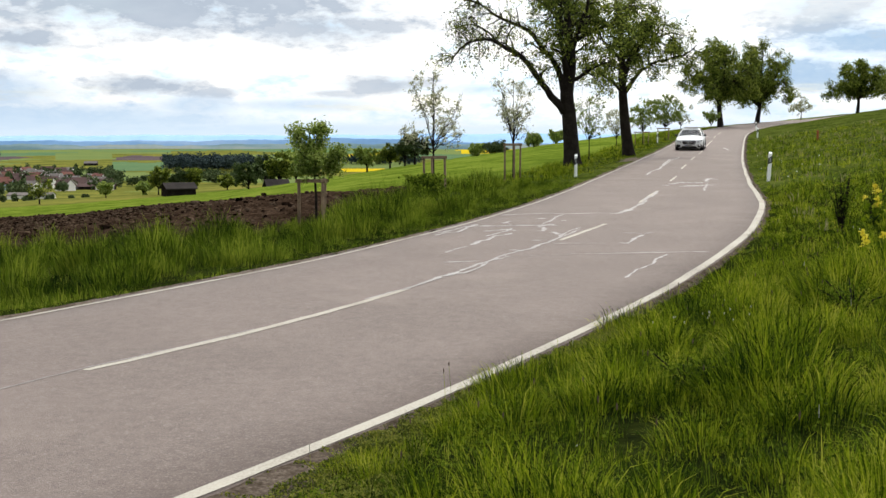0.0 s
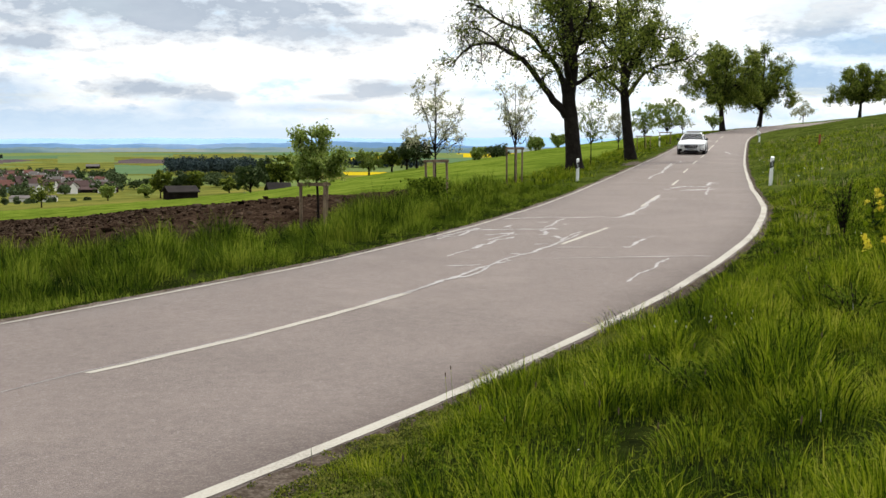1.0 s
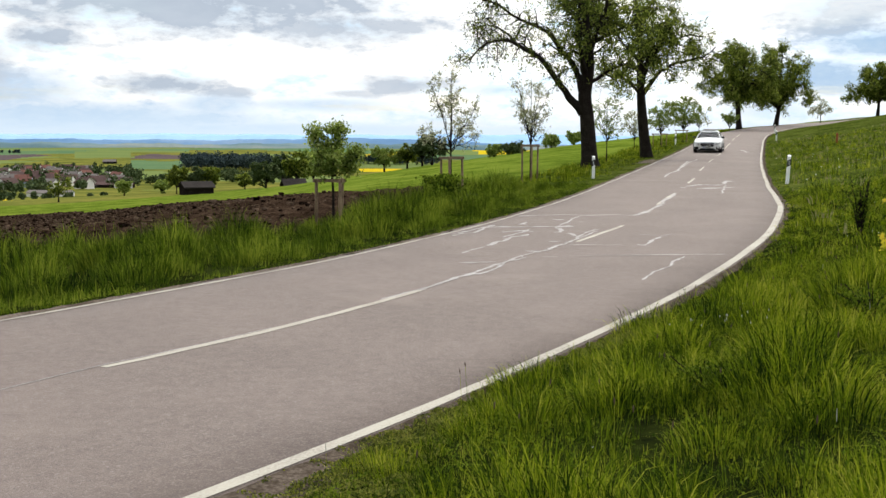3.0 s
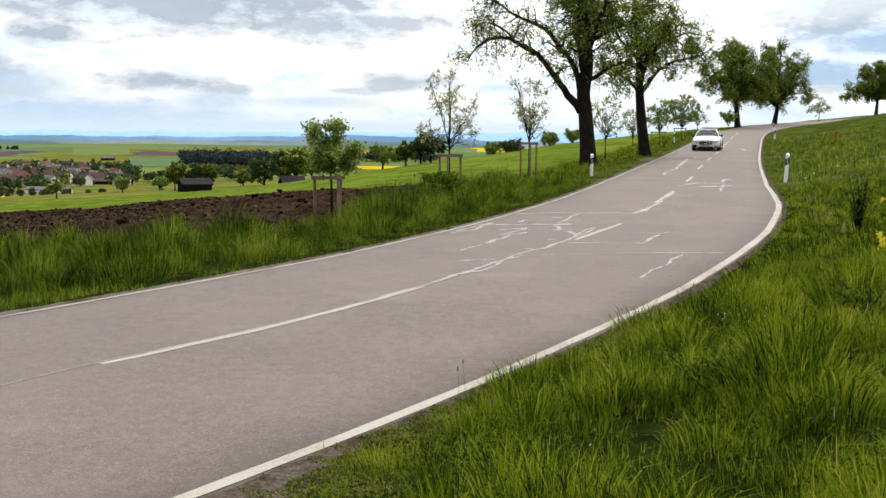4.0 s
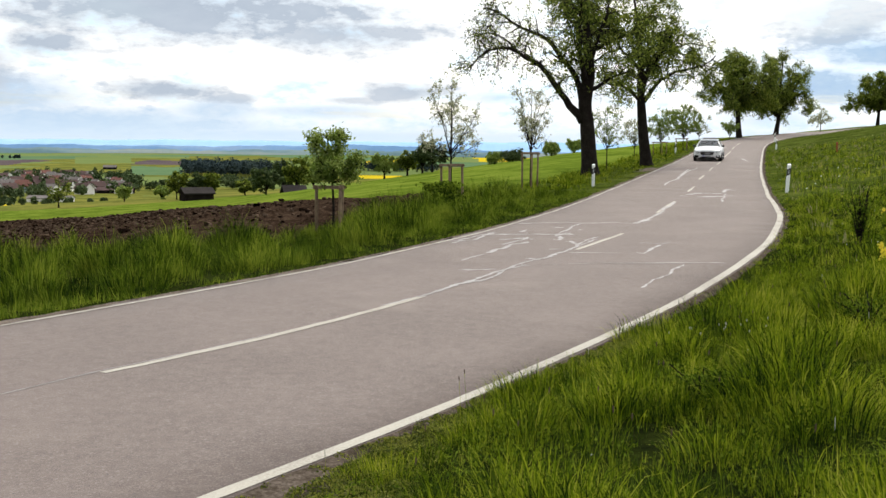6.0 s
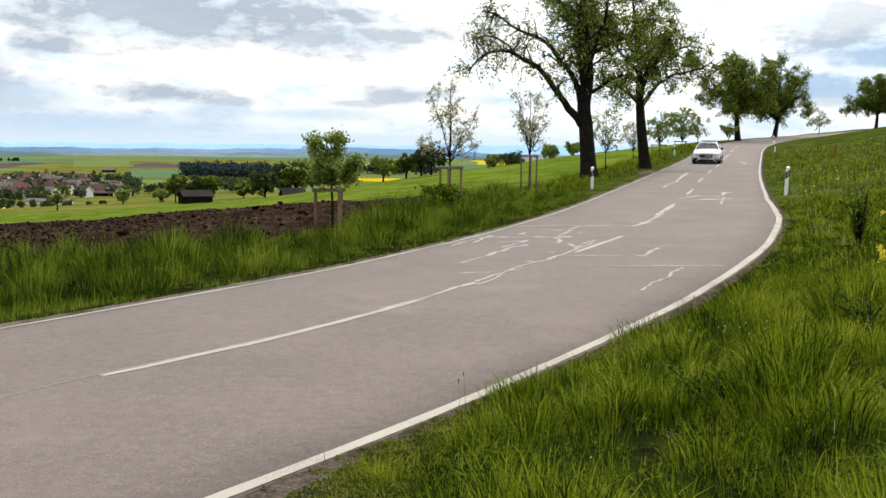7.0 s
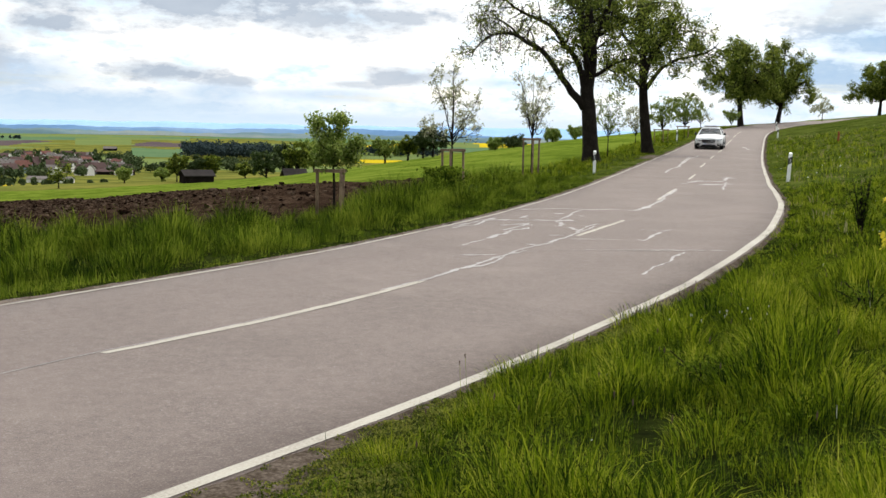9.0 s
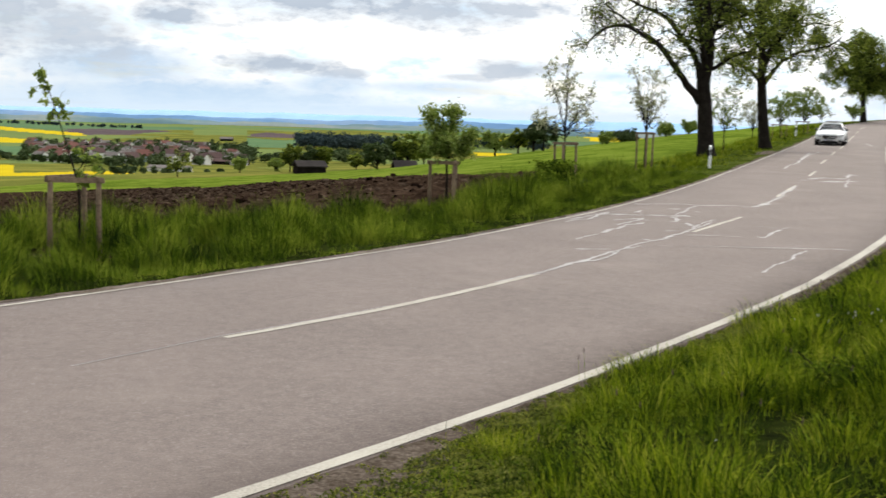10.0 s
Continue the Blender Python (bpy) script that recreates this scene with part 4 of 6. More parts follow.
# ---------------------------------------------------------------- roadside marker posts
def marker_post(x, y, height, sink=0.1, turn=0.0, lean=0.0, band=True):
    root = tagged(new("marker_post"), "white plastic roadside marker post with black band", "marker post", "marker posts")
    root.location = (x, y, gz_at(x, y) - sink)
    root.rotation_euler = (0, radians(lean), radians(turn))
    h, w, t = height + sink, 0.06, 0.05
    g = Geo()
    # hollow-backed triangular section with a slanted top
    sec = [(-w, -0.02), (-0.035, -t), (0.035, -t), (w, -0.02), (w, 0.02), (0.0, t), (-w, 0.02)]
    n = len(sec)
    g.add([(a, b, 0) for a, b in sec] + [(a, b, h - 0.05 + 0.5 * (b + t)) for a, b in sec],
          [tuple(range(n))[::-1], tuple(range(n, 2 * n))] + [(i, (i + 1) % n, n + (i + 1) % n, n + i) for i in range(n)])
    part("post_body", g, POST_WHITE, root)
    b = Geo()
    z0, z1 = h - 0.40, h - 0.17
    big = [(a * 1.05, c * 1.07) for a, c in sec]
    b.add([(a, c, z0 + 0.6 * a) for a, c in big] + [(a, c, z1 + 0.6 * a) for a, c in big],
          [tuple(range(n))[::-1], tuple(range(n, 2 * n))] + [(i, (i + 1) % n, n + (i + 1) % n, n + i) for i in range(n)])
    band_ob = part("black_band", b, POST_BLACK, root)
    r = Geo()
    r.box(-0.015, -t * 1.07 - 0.006, z0 + 0.045, 0.015, -t * 1.07, z1 - 0.045, None, 0.0)
    part("reflector", r, REFLECTOR, band_ob, "pale reflector")
    return root


marker_post(11.43, 38.07, 1.02, 0.1, -8, 2.5)
marker_post(5.40, 44.1, 0.92, 0.15, -8)
marker_post(27.6, 95.5, 0.9, 0.15, -12)
marker_post(34.2, 119.0, 0.95, 0.1, -20)
marker_post(18.3, 92.8, 0.9, 0.1, -10)

# ---------------------------------------------------------------- grass
def to_world(s, d):
    p = road_at(s, d)
    return p[:, 0], p[:, 1]


def blades(name, bx, by, hb, w, bend, levels, mat, label, rng, lift=0.0):
    """Bent, tapering blades of grass as one mesh: feet, heights, widths and the way that each tip leans."""
    n = len(bx)
    z = ground_z(bx, by) - 0.02 + lift
    turn = rng.uniform(0, 6.283, n)
    side = np.stack([np.cos(turn), np.sin(turn), np.zeros(n)], 1)
    base, up = np.stack([bx, by, z], 1), np.zeros((n, 3))
    up[:, 2] = hb
    rows = []
    for k in range(levels + 1):
        t = k / (levels + 1)
        c = base + up * t + bend * t * t
        ww = (w * (1 - 0.5 * t))[:, None]
        rows += [c - side * ww / 2, c + side * ww / 2]
    rows.append(base + up * np.clip(1 - 0.3 * np.linalg.norm(bend, axis=1) / hb, 0.35, 1)[:, None] + bend)
    v = np.stack(rows, 1).reshape(-1, 3)
    m, tri = 2 * levels + 3, []
    for k in range(levels):
        tri += [(2 * k, 2 * k + 1, 2 * k + 3), (2 * k, 2 * k + 3, 2 * k + 2)]
    tri.append((2 * levels, 2 * levels + 1, 2 * levels + 2))
    f = (np.arange(n)[:, None, None] * m + np.array(tri)[None]).reshape(-1, 3)
    return tagged(new(name, array_mesh(name, v, f, mat)), label, "grass", kind="stuff")


# hollows in the near bank's grass: place and radius; full tufts: place and size
HOLLOWS = [(0.92, 6.13, 0.27), (0.88, 5.65, 0.24), (0.80, 5.2, 0.24), (2.05, 7.3, 0.24), (2.62, 8.45, 0.38), (3.35, 8.9, 0.35), (3.4, 10.2, 0.4), (2.75, 6.6, 0.22), (4.4, 12.2, 0.45), (1.95, 5.1, 0.26),
           (-6.3, 15.9, 0.55), (-5.1, 15.6, 0.4), (-3.9, 18.4, 0.4), (-7.4, 14.9, 0.5)]
TUFTS = [(0.40, 7.45, 1.15), (0.70, 7.9, 1.2), (1.1, 8.4, 1.1), (2.2, 9.6, 1.1), (0.25, 6.7, 1.2), (1.6, 9.1, 1.0),
         (0.5, 6.9, 1.1), (1.3, 7.2, 1.2), (1.6, 7.0, 1.15), (1.75, 7.8, 1.15), (2.2, 11.4, 1.2), (3.1, 9.0, 1.1), (1.5, 8.4, 1.1), (1.7, 6.2, 1.0), (1.35, 6.6, 1.1)]


def openness(x, y):
    """0 in the middle of a hollow, 1 well outside."""
    out = np.ones(len(x))
    for hx, hy, r in HOLLOWS:
        out = np.minimum(out, smooth_step(np.hypot(x - hx, y - hy), 0.5 * r, 1.15 * r))
    return out


def clear_of_road(bx, by):
    run_at, off = to_road(bx, by)
    return np.abs(off) > np.where(off > 0, edge_of(run_at, 1), ASPHALT_HALF)


def grass(name, s0, s1, d0, d1, tufts, per, height, width, seed, label, levels=2, mat=None, tight=0.07, lean=0.75, wild=1.2, grain=0.5, bare=0.12):
    """Blades that flow together in clumps, with thin hollows between the clumps."""
    rng = np.random.RandomState(seed)
    n = int((s1 - s0) * abs(d1 - d0) * tufts)
    s, d = rng.uniform(s0, s1, n), rng.uniform(d0, d1, n)
    x, y = to_world(s, d)
    clump = rough_field(x, y, 1.0, grain, seed + 50) + rough_field(x, y, 1.0, grain * 2.6, seed + 51) + rough_field(x, y, 0.6, grain * 8, seed + 53)
    h = height(s, d) * np.clip(1 + wild * clump, np.where(openness(x, y) < 0.9, 0.8, 0.45), 2.0) * np.exp(rng.normal(0, 0.2, n)) * (0.8 + 0.2 * openness(x, y))
    ok = rng.uniform(size=n) < np.maximum(np.clip(0.72 + 1.5 * clump, bare, 1), 1 - openness(x, y))
    x, y, h = x[ok], y[ok], h[ok]
    flow = 9.0 * rough_field(x, y, 1.0, grain * 1.8, seed + 52)
    cone = rng.uniform(0, 6.283, len(x))
    i = np.repeat(np.arange(len(x)), rng.poisson(per, len(x)))
    n = len(i)
    a, r = rng.uniform(0, 6.283, n), np.abs(rng.normal(0, tight, n)) * np.clip(h[i] / 0.3, 0.6, 1.6)
    bx, by, hb = x[i] + np.cos(a) * r, y[i] + np.sin(a) * r, np.minimum(h[i] * rng.uniform(0.35, 1.15, n), 0.95)
    ok = clear_of_road(bx, by) & (hb > 0.025)
    i, a, bx, by, hb = (v[ok] for v in (i, a, bx, by, hb))
    n = len(i)
    w = width * rng.uniform(0.55, 1.35, n) * np.clip(hb / 0.4, 0.5, 1.2)
    out = np.stack([0.65 * np.cos(a) + 0.3 * np.cos(cone[i]) + 0.6 * np.cos(flow[i]) - 0.2, 0.65 * np.sin(a) + 0.3 * np.sin(cone[i]) + 0.6 * np.sin(flow[i]), np.zeros(n)], 1)
    bend = out * (hb * lean * rng.uniform(0.05, 1.0, n) ** 1.3)[:, None]
    return blades(name, bx, by, hb, w, bend, levels, mat or GRASS, label, rng)


def tussocks(name, s0, s1, d0, d1, density, per, height, radius, width, seed, label, levels=2, mat=None, extra=(), vary=0.2, splay=0.75, mound=0.35):
    """Rounded tussocks: blades fan outwards from a mound of older growth, lower towards the rim, with shade between one and the next."""
    rng = np.random.RandomState(seed)
    n = int((s1 - s0) * abs(d1 - d0) * density)
    s, d = rng.uniform(s0, s1, n), rng.uniform(d0, d1, n)
    x, y = to_world(s, d)
    k = np.exp(rng.normal(0, vary, n)) * np.clip(1 + 0.6 * rough_field(x, y, 1.0, 1.6, seed + 3), 0.6, 1.35)
    ok = rng.uniform(size=n) < openness(x, y)
    x, y, k = x[ok], y[ok], k[ok]
    if len(extra):
        ex, ey, ek = np.array(extra, float).T
        x, y, k = np.concatenate([x, ex]), np.concatenate([y, ey]), np.concatenate([k, ek])
    s, d = to_road(x, y)
    tall = height(s, d) * k
    i = np.repeat(np.arange(len(x)), rng.poisson(per * k * np.clip(tall / 0.25, 0.3, 1.5)))
    n = len(i)
    u, a = np.sqrt(rng.uniform(0, 1, n)), rng.uniform(0, 6.283, n)
    rim = radius * k[i] * np.clip(tall[i] / 0.25, 0.4, 1.3)
    bx, by = x[i] + np.cos(a) * u * rim, y[i] + np.sin(a) * u * rim
    hb = np.minimum(tall[i] * (1.05 - 0.35 * u * u) * rng.uniform(0.5, 1.15, n) * (1 - 0.75 * mound), 0.95)
    lift = tall[i] * mound * (1 - u * u) * rng.uniform(0.2, 1.0, n)
    ok = clear_of_road(bx, by) & (hb > 0.03)
    i, u, a, bx, by, hb, lift = (v[ok] for v in (i, u, a, bx, by, hb, lift))
    n = len(i)
    w = width * rng.uniform(0.55, 1.35, n) * np.clip(hb / 0.25, 0.6, 1.2)
    b = rng.uniform(0, 6.283, n)
    fan, stray = u * rng.uniform(0.4, 1.3, n), rng.uniform(0.0, 0.9, n)
    bend = np.stack([np.cos(a) * fan + np.cos(b) * stray - 0.12, np.sin(a) * fan + np.sin(b) * stray, np.zeros(n)], 1) * (hb * splay)[:, None]
    return blades(name, bx, by, hb, w, bend, levels, mat or GRASS, label, rng, lift)


def bank_height(s, d):
    return np.interp(d - tall_from(s) - np.interp(s, [73.0, 75.0], [0.0, 0.28]), [-0.5, -0.05, 0.05, 0.3, 0.8, 1.5, 6.0], [0.04, 0.09, 0.15, 0.22, 0.25, 0.26, 0.24])


def verge_height(s, d):
    return np.interp(-d, [3.0, 3.5, 3.9, 4.4, 6.5, 7.4], [0.04, 0.08, 0.26, 0.52, 0.58, 0.54]) * np.interp(s, [76, 90, 104], [1.05, 0.66, 0.58])


def lawn_height(s, d):
    return 0.55 * verge_height(s, d)


def tussock_height(s, d):
    return 0.75 * bank_height(s, d)


def slope_height(s, d):
    return 0.65 * bank_height(s, d)


def tuft_height(s, d):
    return 1.08 * bank_height(s, d)


def fill_height(s, d):
    return 0.46 * bank_height(s, d)


def low_height(s, d):
    return np.interp(np.abs(d), [2.8, 3.2, 4.5], [0.04, 0.09, 0.12])


def moss_height(s, d):
    return np.where(d < tall_from(s) + 0.2, 0.085, 0.03)


def verge_fill(s, d):
    return 0.32 * verge_height(s, d)


grass("grass", 67.0, 80.0, 2.8, 9.0, 150, 14, fill_height, 0.0075, 9, "short dark grass between the tall tufts", 1, tight=0.045, lean=1.2, bare=0.35, grain=0.22, wild=0.9)
tussocks("grass", 67.0, 80.0, 2.95, 9.0, 8.0, 210, tuft_height, 0.165, 0.0060, 1, "lush tussocks of tall grass on the roadside bank", 2, extra=TUFTS, vary=0.27)
grass("grass", 58.0, 67.0, 2.9, 9.0, 45, 12, tussock_height, 0.012, 10, "short grass on the bank behind the viewer", 1, tight=0.06, lean=1.2, bare=0.05, grain=0.4)
grass("grass", 58.0, 80.0, 9.0, 14.0, 30, 12, tussock_height, 0.013, 14, "short grass higher up the roadside bank", 1, tight=0.06, lean=1.2, bare=0.05, grain=0.4)
grass("grass", 80.0, 99.0, 2.85, 14.0, 36, 15, fill_height, 0.012, 2, "short grass between the tufts of the bank", 1, lean=1.2, grain=0.4, bare=0.08)
tussocks("grass", 80.0, 99.0, 2.95, 13.0, 4.5, 95, bank_height, 0.22, 0.011, 15, "lush tussocks of tall grass on the roadside bank", 1)
grass("grass", 99.0, 160.0, 2.85, 21.0, 7, 10, slope_height, 0.028, 3, "rough grass on the bank inside the bend", 1, tight=0.14, wild=1.5, grain=1.2)
grass("grass", 64.0, 104.0, -2.9, -7.4, 34, 14, verge_fill, 0.0085, 4, "short dense grass between the tussocks of the verge", 1, GRASS_SHADED, wild=1.0, grain=0.6, lean=0.85)
tussocks("grass", 64.0, 104.0, -3.7, -7.3, 2.1, 230, verge_height, 0.25, 0.0085, 16, "tall dense tussocks of grass before the field, coloured darker for shade", 1, GRASS_SHADED, vary=0.32, splay=0.7, mound=0.5)
tussocks("grass", 64.0, 82.0, -7.2, -9.6, 1.9, 190, verge_height, 0.24, 0.0085, 17, "tall dense tussocks of grass before the field, coloured darker for shade", 1, GRASS_SHADED, vary=0.32, splay=0.7, mound=0.5)
grass("grass", 104.0, 200.0, -2.9, -7.6, 15, 12, lawn_height, 0.024, 5, "short bright grass on the verge below old trees", 1, tight=0.1, grain=1.0)
grass("low_herbs", 67.0, 84.0, 2.8, 4.4, 60, 12, moss_height, 0.011, 6, "short clover and moss along the asphalt", 1, tight=0.06, lean=1.4)
grass("low_herbs", 64.0, 104.0, -2.9, -4.4, 75, 12, low_height, 0.014, 7, "short clover and low grass along the asphalt", 1, GRASS_SHADED, tight=0.09, lean=1.2)


def herb_leaves(name, s0, s1, d0, d1, n, size, top, seed, label, mat):
    """Small broad leaves of clover, dock and yarrow between the blades."""
    rng = np.random.RandomState(seed)
    s, d = rng.uniform(s0, s1, n), rng.uniform(d0, d1, n)
    x, y = to_world(s, d)
    patch = rough_field(x, y, 1.0, 1.2, seed)
    ok = patch > rng.uniform(-0.4, 0.5, n)
    x, y = x[ok], y[ok]
    z = ground_z(x, y) + top * rng.uniform(0.1, 1.0, len(x)) * np.clip((np.abs(d[ok]) - 3.15) / 1.0, 0.06, 1)
    return tagged(new(name, quads_to(name, np.stack([x, y, z], 1), size, mat, rng, 0.7)), label, "herbs", kind="stuff")


MOSS = material("moss_and_clover", [(0.045, 0.058, 0.010), (0.115, 0.140, 0.018), (0.22, 0.225, 0.04)], 0.8, 2.5, 12, spec=0.1, trans=0.35, island=0.5)
HERB = material("herb_leaves", [(0.026, 0.046, 0.004), (0.070, 0.115, 0.008), (0.15, 0.20, 0.018)], 0.9, 0.9, 8, spec=0.03, trans=0.4, island=0.5)
herb_leaves("herb_leaves", 67, 82, 2.93, 9.5, 46000, 0.0105, 0.24, 401, "small broad herb leaves among the bank grass", HERB)
rng = np.random.RandomState(409)
s = rng.uniform(66.5, 76, 120000)
d = 2.79 + (tall_from(s) + 0.25 - 2.79) * rng.uniform(0, 1, len(s)) ** 1.1
x, y = to_world(s, d)
ok = (rough_field(x, y, 1.0, 0.35, 410) + rough_field(x, y, 1.0, 0.12, 411) > rng.uniform(-0.9, 0.15, len(s))) & clear_of_road(x, y)
x, y = x[ok], y[ok]
z = ground_z(x, y) + 0.02 + 0.05 * np.clip(rough_field(x, y, 1.0, 0.3, 412) + 0.4, 0.1, 1) * rng.uniform(0, 1, len(x))
tagged(new("moss", quads_to("moss", np.stack([x, y, z], 1), 0.0095, MOSS, rng, 0.7)), "yellow-green moss and clover on bare earth", "herbs", kind="stuff")
herb_leaves("low_weeds", 66.5, 78, 2.93, 4.1, 24000, 0.0085, 0.4, 408, "low moss and clover leaves beside the asphalt", HERB)
herb_leaves("herb_leaves", 82, 100, 2.93, 13, 16000, 0.030, 0.20, 402, "small broad herb leaves among the bank grass", HERB)
herb_leaves("herb_leaves", 100, 165, 2.93, 20, 6000, 0.042, 0.14, 403, "low weeds scattered over the bank", HERB)
grass("dry_grass", 84.0, 165.0, 3.3, 20.0, 0.9, 12, slope_height, 0.022, 405, "dry straw-coloured grass tufts on the bank", 1, STRAW, 0.13)
WHITE_PETAL = material("white_petals", [(0.6, 0.6, 0.56), (0.75, 0.75, 0.72)], 0.8, 5, 40, trans=0.3)
herb_leaves("white_flowers", 104, 130, 3.3, 7.5, 70, 0.03, 0.35, 406, "small white flowers scattered over the bank", WHITE_PETAL)
herb_leaves("white_flowers", 69, 82, 3.4, 7.5, 70, 0.008, 0.38, 407, "small white flowers scattered over the bank", WHITE_PETAL)

# trodden bare earth where a field path meets the road
g = Geo()
rng = np.random.RandomState(8)
ring_s, ring_d = [], []
for k in range(22):
    a = 6.283 * k / 22
    ring_s.append(126.5 + 4.5 * math.cos(a) * rng.uniform(0.8, 1.1))
    ring_d.append(-3.55 + 0.62 * math.sin(a) * rng.uniform(0.8, 1.15))
rp = road_at(np.array(ring_s), np.array(ring_d))
rz = ground_z(rp[:, 0], rp[:, 1]) - 0.01
cxy = road_at(np.array([126.5]), np.array([-3.5]))[0]
g.add([(cxy[0], cxy[1], float(ground_z(cxy[0], cxy[1])[0]) + 0.04)] + [(x, y, z) for (x, y, _), z in zip(rp, rz)], [(0, 1 + k, 1 + (k + 1) % 22) for k in range(22)])
tagged(part("path_mouth", g, DIRT), "trodden patch of bare earth beside the asphalt", "verge", kind="structure")

# ---------------------------------------------------------------- bushes and fruit trees of the near slope
GF = "fruit trees on the slope"
for k, (x, y, h, w, m) in enumerate([(-8.75, 125, 3.1, 2.9, LEAF_YOUNG), (-6.1, 125, 3.2, 2.4, LEAF), (-3.1, 120, 3.9, 3.6, LEAF_DARK), (-4.3, 123, 3.4, 2.4, LEAF_DARK),
                                     (5.4, 112, 1.2, 1.9, LEAF_DARK), (3.7, 118, 1.3, 1.2, LEAF_YOUNG), (10.2, 122, 1.6, 1.4, LEAF_YOUNG), (13.0, 125, 1.5, 1.3, LEAF_YOUNG)]):
    round_tree("fruit_tree", x, y, h, w, 50 + k, "small round fruit tree on the green slope", GF, 0.24, 0, 0.095, 30, m, 8, r=0.12,
               density=2.4, reach=(0.4, 0.9), level2=5, twig=0.4, spread=0.16)
for k, (x, y, h, w, m, text) in enumerate([(-29.6, 165, 4.6, 4.6, LEAF_DARK, "broad dark bush beside a low barn"), (-29.0, 178, 6.3, 3.0, LEAF_DARK, "dark narrow tree behind a low barn"),
                                           (-26.6, 176, 6.2, 4.0, LEAF, "olive green tree behind a low barn"), (-24.4, 180, 6.4, 3.4, LEAF_YOUNG, "pale yellow-green tree behind a low barn"),
                                           (-62.0, 236, 6.4, 4.6, LEAF, "green tree behind the field shed"), (-58.2, 238, 6.0, 3.0, LEAF_DARK, "dark tree behind the field shed"),
                                           (-55.5, 240, 5.6, 3.4, LEAF, "green tree behind the field shed"), (-81.7, 219, 6.2, 4.6, LEAF, "half-bare brownish orchard tree in the meadow"),
                                           (-75.4, 242, 3.4, 3.2, LEAF_YOUNG, "small round tree in the meadow"), (-68.0, 246, 3.0, 3.0, LEAF_YOUNG, "pale little tree in the meadow"),
                                           (-49.0, 246, 3.6, 4.4, LEAF, "low bush in the meadow")]):
    round_tree("slope_tree", x, y, h, w, 70 + k, text, GF, 0.2, 0, 0.24, 4 if k == 7 else 14, m, 7, r=0.16, density=1.6, reach=(0.6, 1.4), level2=5, twig=0.6, spread=0.3)


def shrub(name, x, y, w, h, seed, label, mat, leaf=0.05, n=1500, category="shrub", stems=10):
    """Stems from one foot, wrapped in small leaves."""
    rng = np.random.RandomState(seed)
    root, pts = tagged(new(name), label, category), []
    root.location = (x, y, gz_at(x, y))
    for k in range(stems):
        g = Geo()
        a, lean = rng.uniform(0, 6.283), rng.uniform(0.15, 1.0)
        tip = np.array([math.cos(a) * w / 2 * lean, math.sin(a) * w / 2 * lean, h * rng.uniform(0.6, 1.0)])
        mid = tip * 0.55 + np.array([0, 0, h * 0.12])
        g.tube([(0, 0, -0.05), mid, tip], [0.012, 0.008, 0.003], 4, False)
        part("stem", g, BARK, root)
        f = rng.uniform(0.15, 1, (n // stems, 1)) ** 0.7
        pts.append(tip * f + rng.normal(0, 0.09, (n // stems, 3)) * np.array([w, w, h * 0.6]))
    crown = new("foliage", quads_to("foliage", np.concatenate(pts), leaf, mat, rng))
    crown.parent = root
    return root


shrub("bramble", -0.55, 30.5, 1.5, 0.86, 90, "dark bramble bush in the verge grass", HERB, 0.05, 4200)
shrub("bramble", 0.2, 29.9, 0.8, 0.35, 91, "low dark bramble in the verge grass", LEAF_DARK, 0.04, 900)
shrub("dock_plant", 6.75, 18.3, 0.55, 1.05, 92, "tall dark weed with brown seed stalks on the bank", HERB, 0.03, 700, "weed", 26)
shrub("dock_plant", 7.2, 18.0, 0.5, 0.9, 93, "tall dark weed with brown seed stalks on the bank", HERB, 0.026, 500, "weed", 22)
shrub("weed_clump", 7.0, 16.2, 0.8, 0.55, 94, "dark leafy weeds in the bank grass", HERB, 0.015, 1200, "weed")
shrub("weed_clump", 5.2, 11.6, 0.6, 0.4, 95, "dark leafy weeds in the bank grass", HERB, 0.016, 1000, "weed")
shrub("weed_clump", 3.6, 9.4, 0.7, 0.34, 96, "dark leafy weeds in the bank grass", HERB, 0.015, 1100, "weed")
shrub("weed_clump", 1.6, 7.0, 0.6, 0.32, 97, "dark leafy weeds in the bank grass", HERB, 0.013, 1100, "weed")

BLOOM = material("yellow_petals", [(0.62, 0.50, 0.02), (0.75, 0.66, 0.06)], 0.7, 5, 60, trans=0.3)
SEED_HEAD = material("seed_heads", [(0.05, 0.032, 0.02), (0.12, 0.08, 0.05)], 0.9, 8, 60)
PALE_HEAD = material("pale_seed_heads", [(0.35, 0.34, 0.27), (0.55, 0.53, 0.45)], 0.9, 8, 60, trans=0.3)
RUST = material("rusty_red_paint", [(0.16, 0.035, 0.015), (0.30, 0.07, 0.03)], 0.8, 5, 40, 0.003, 60)


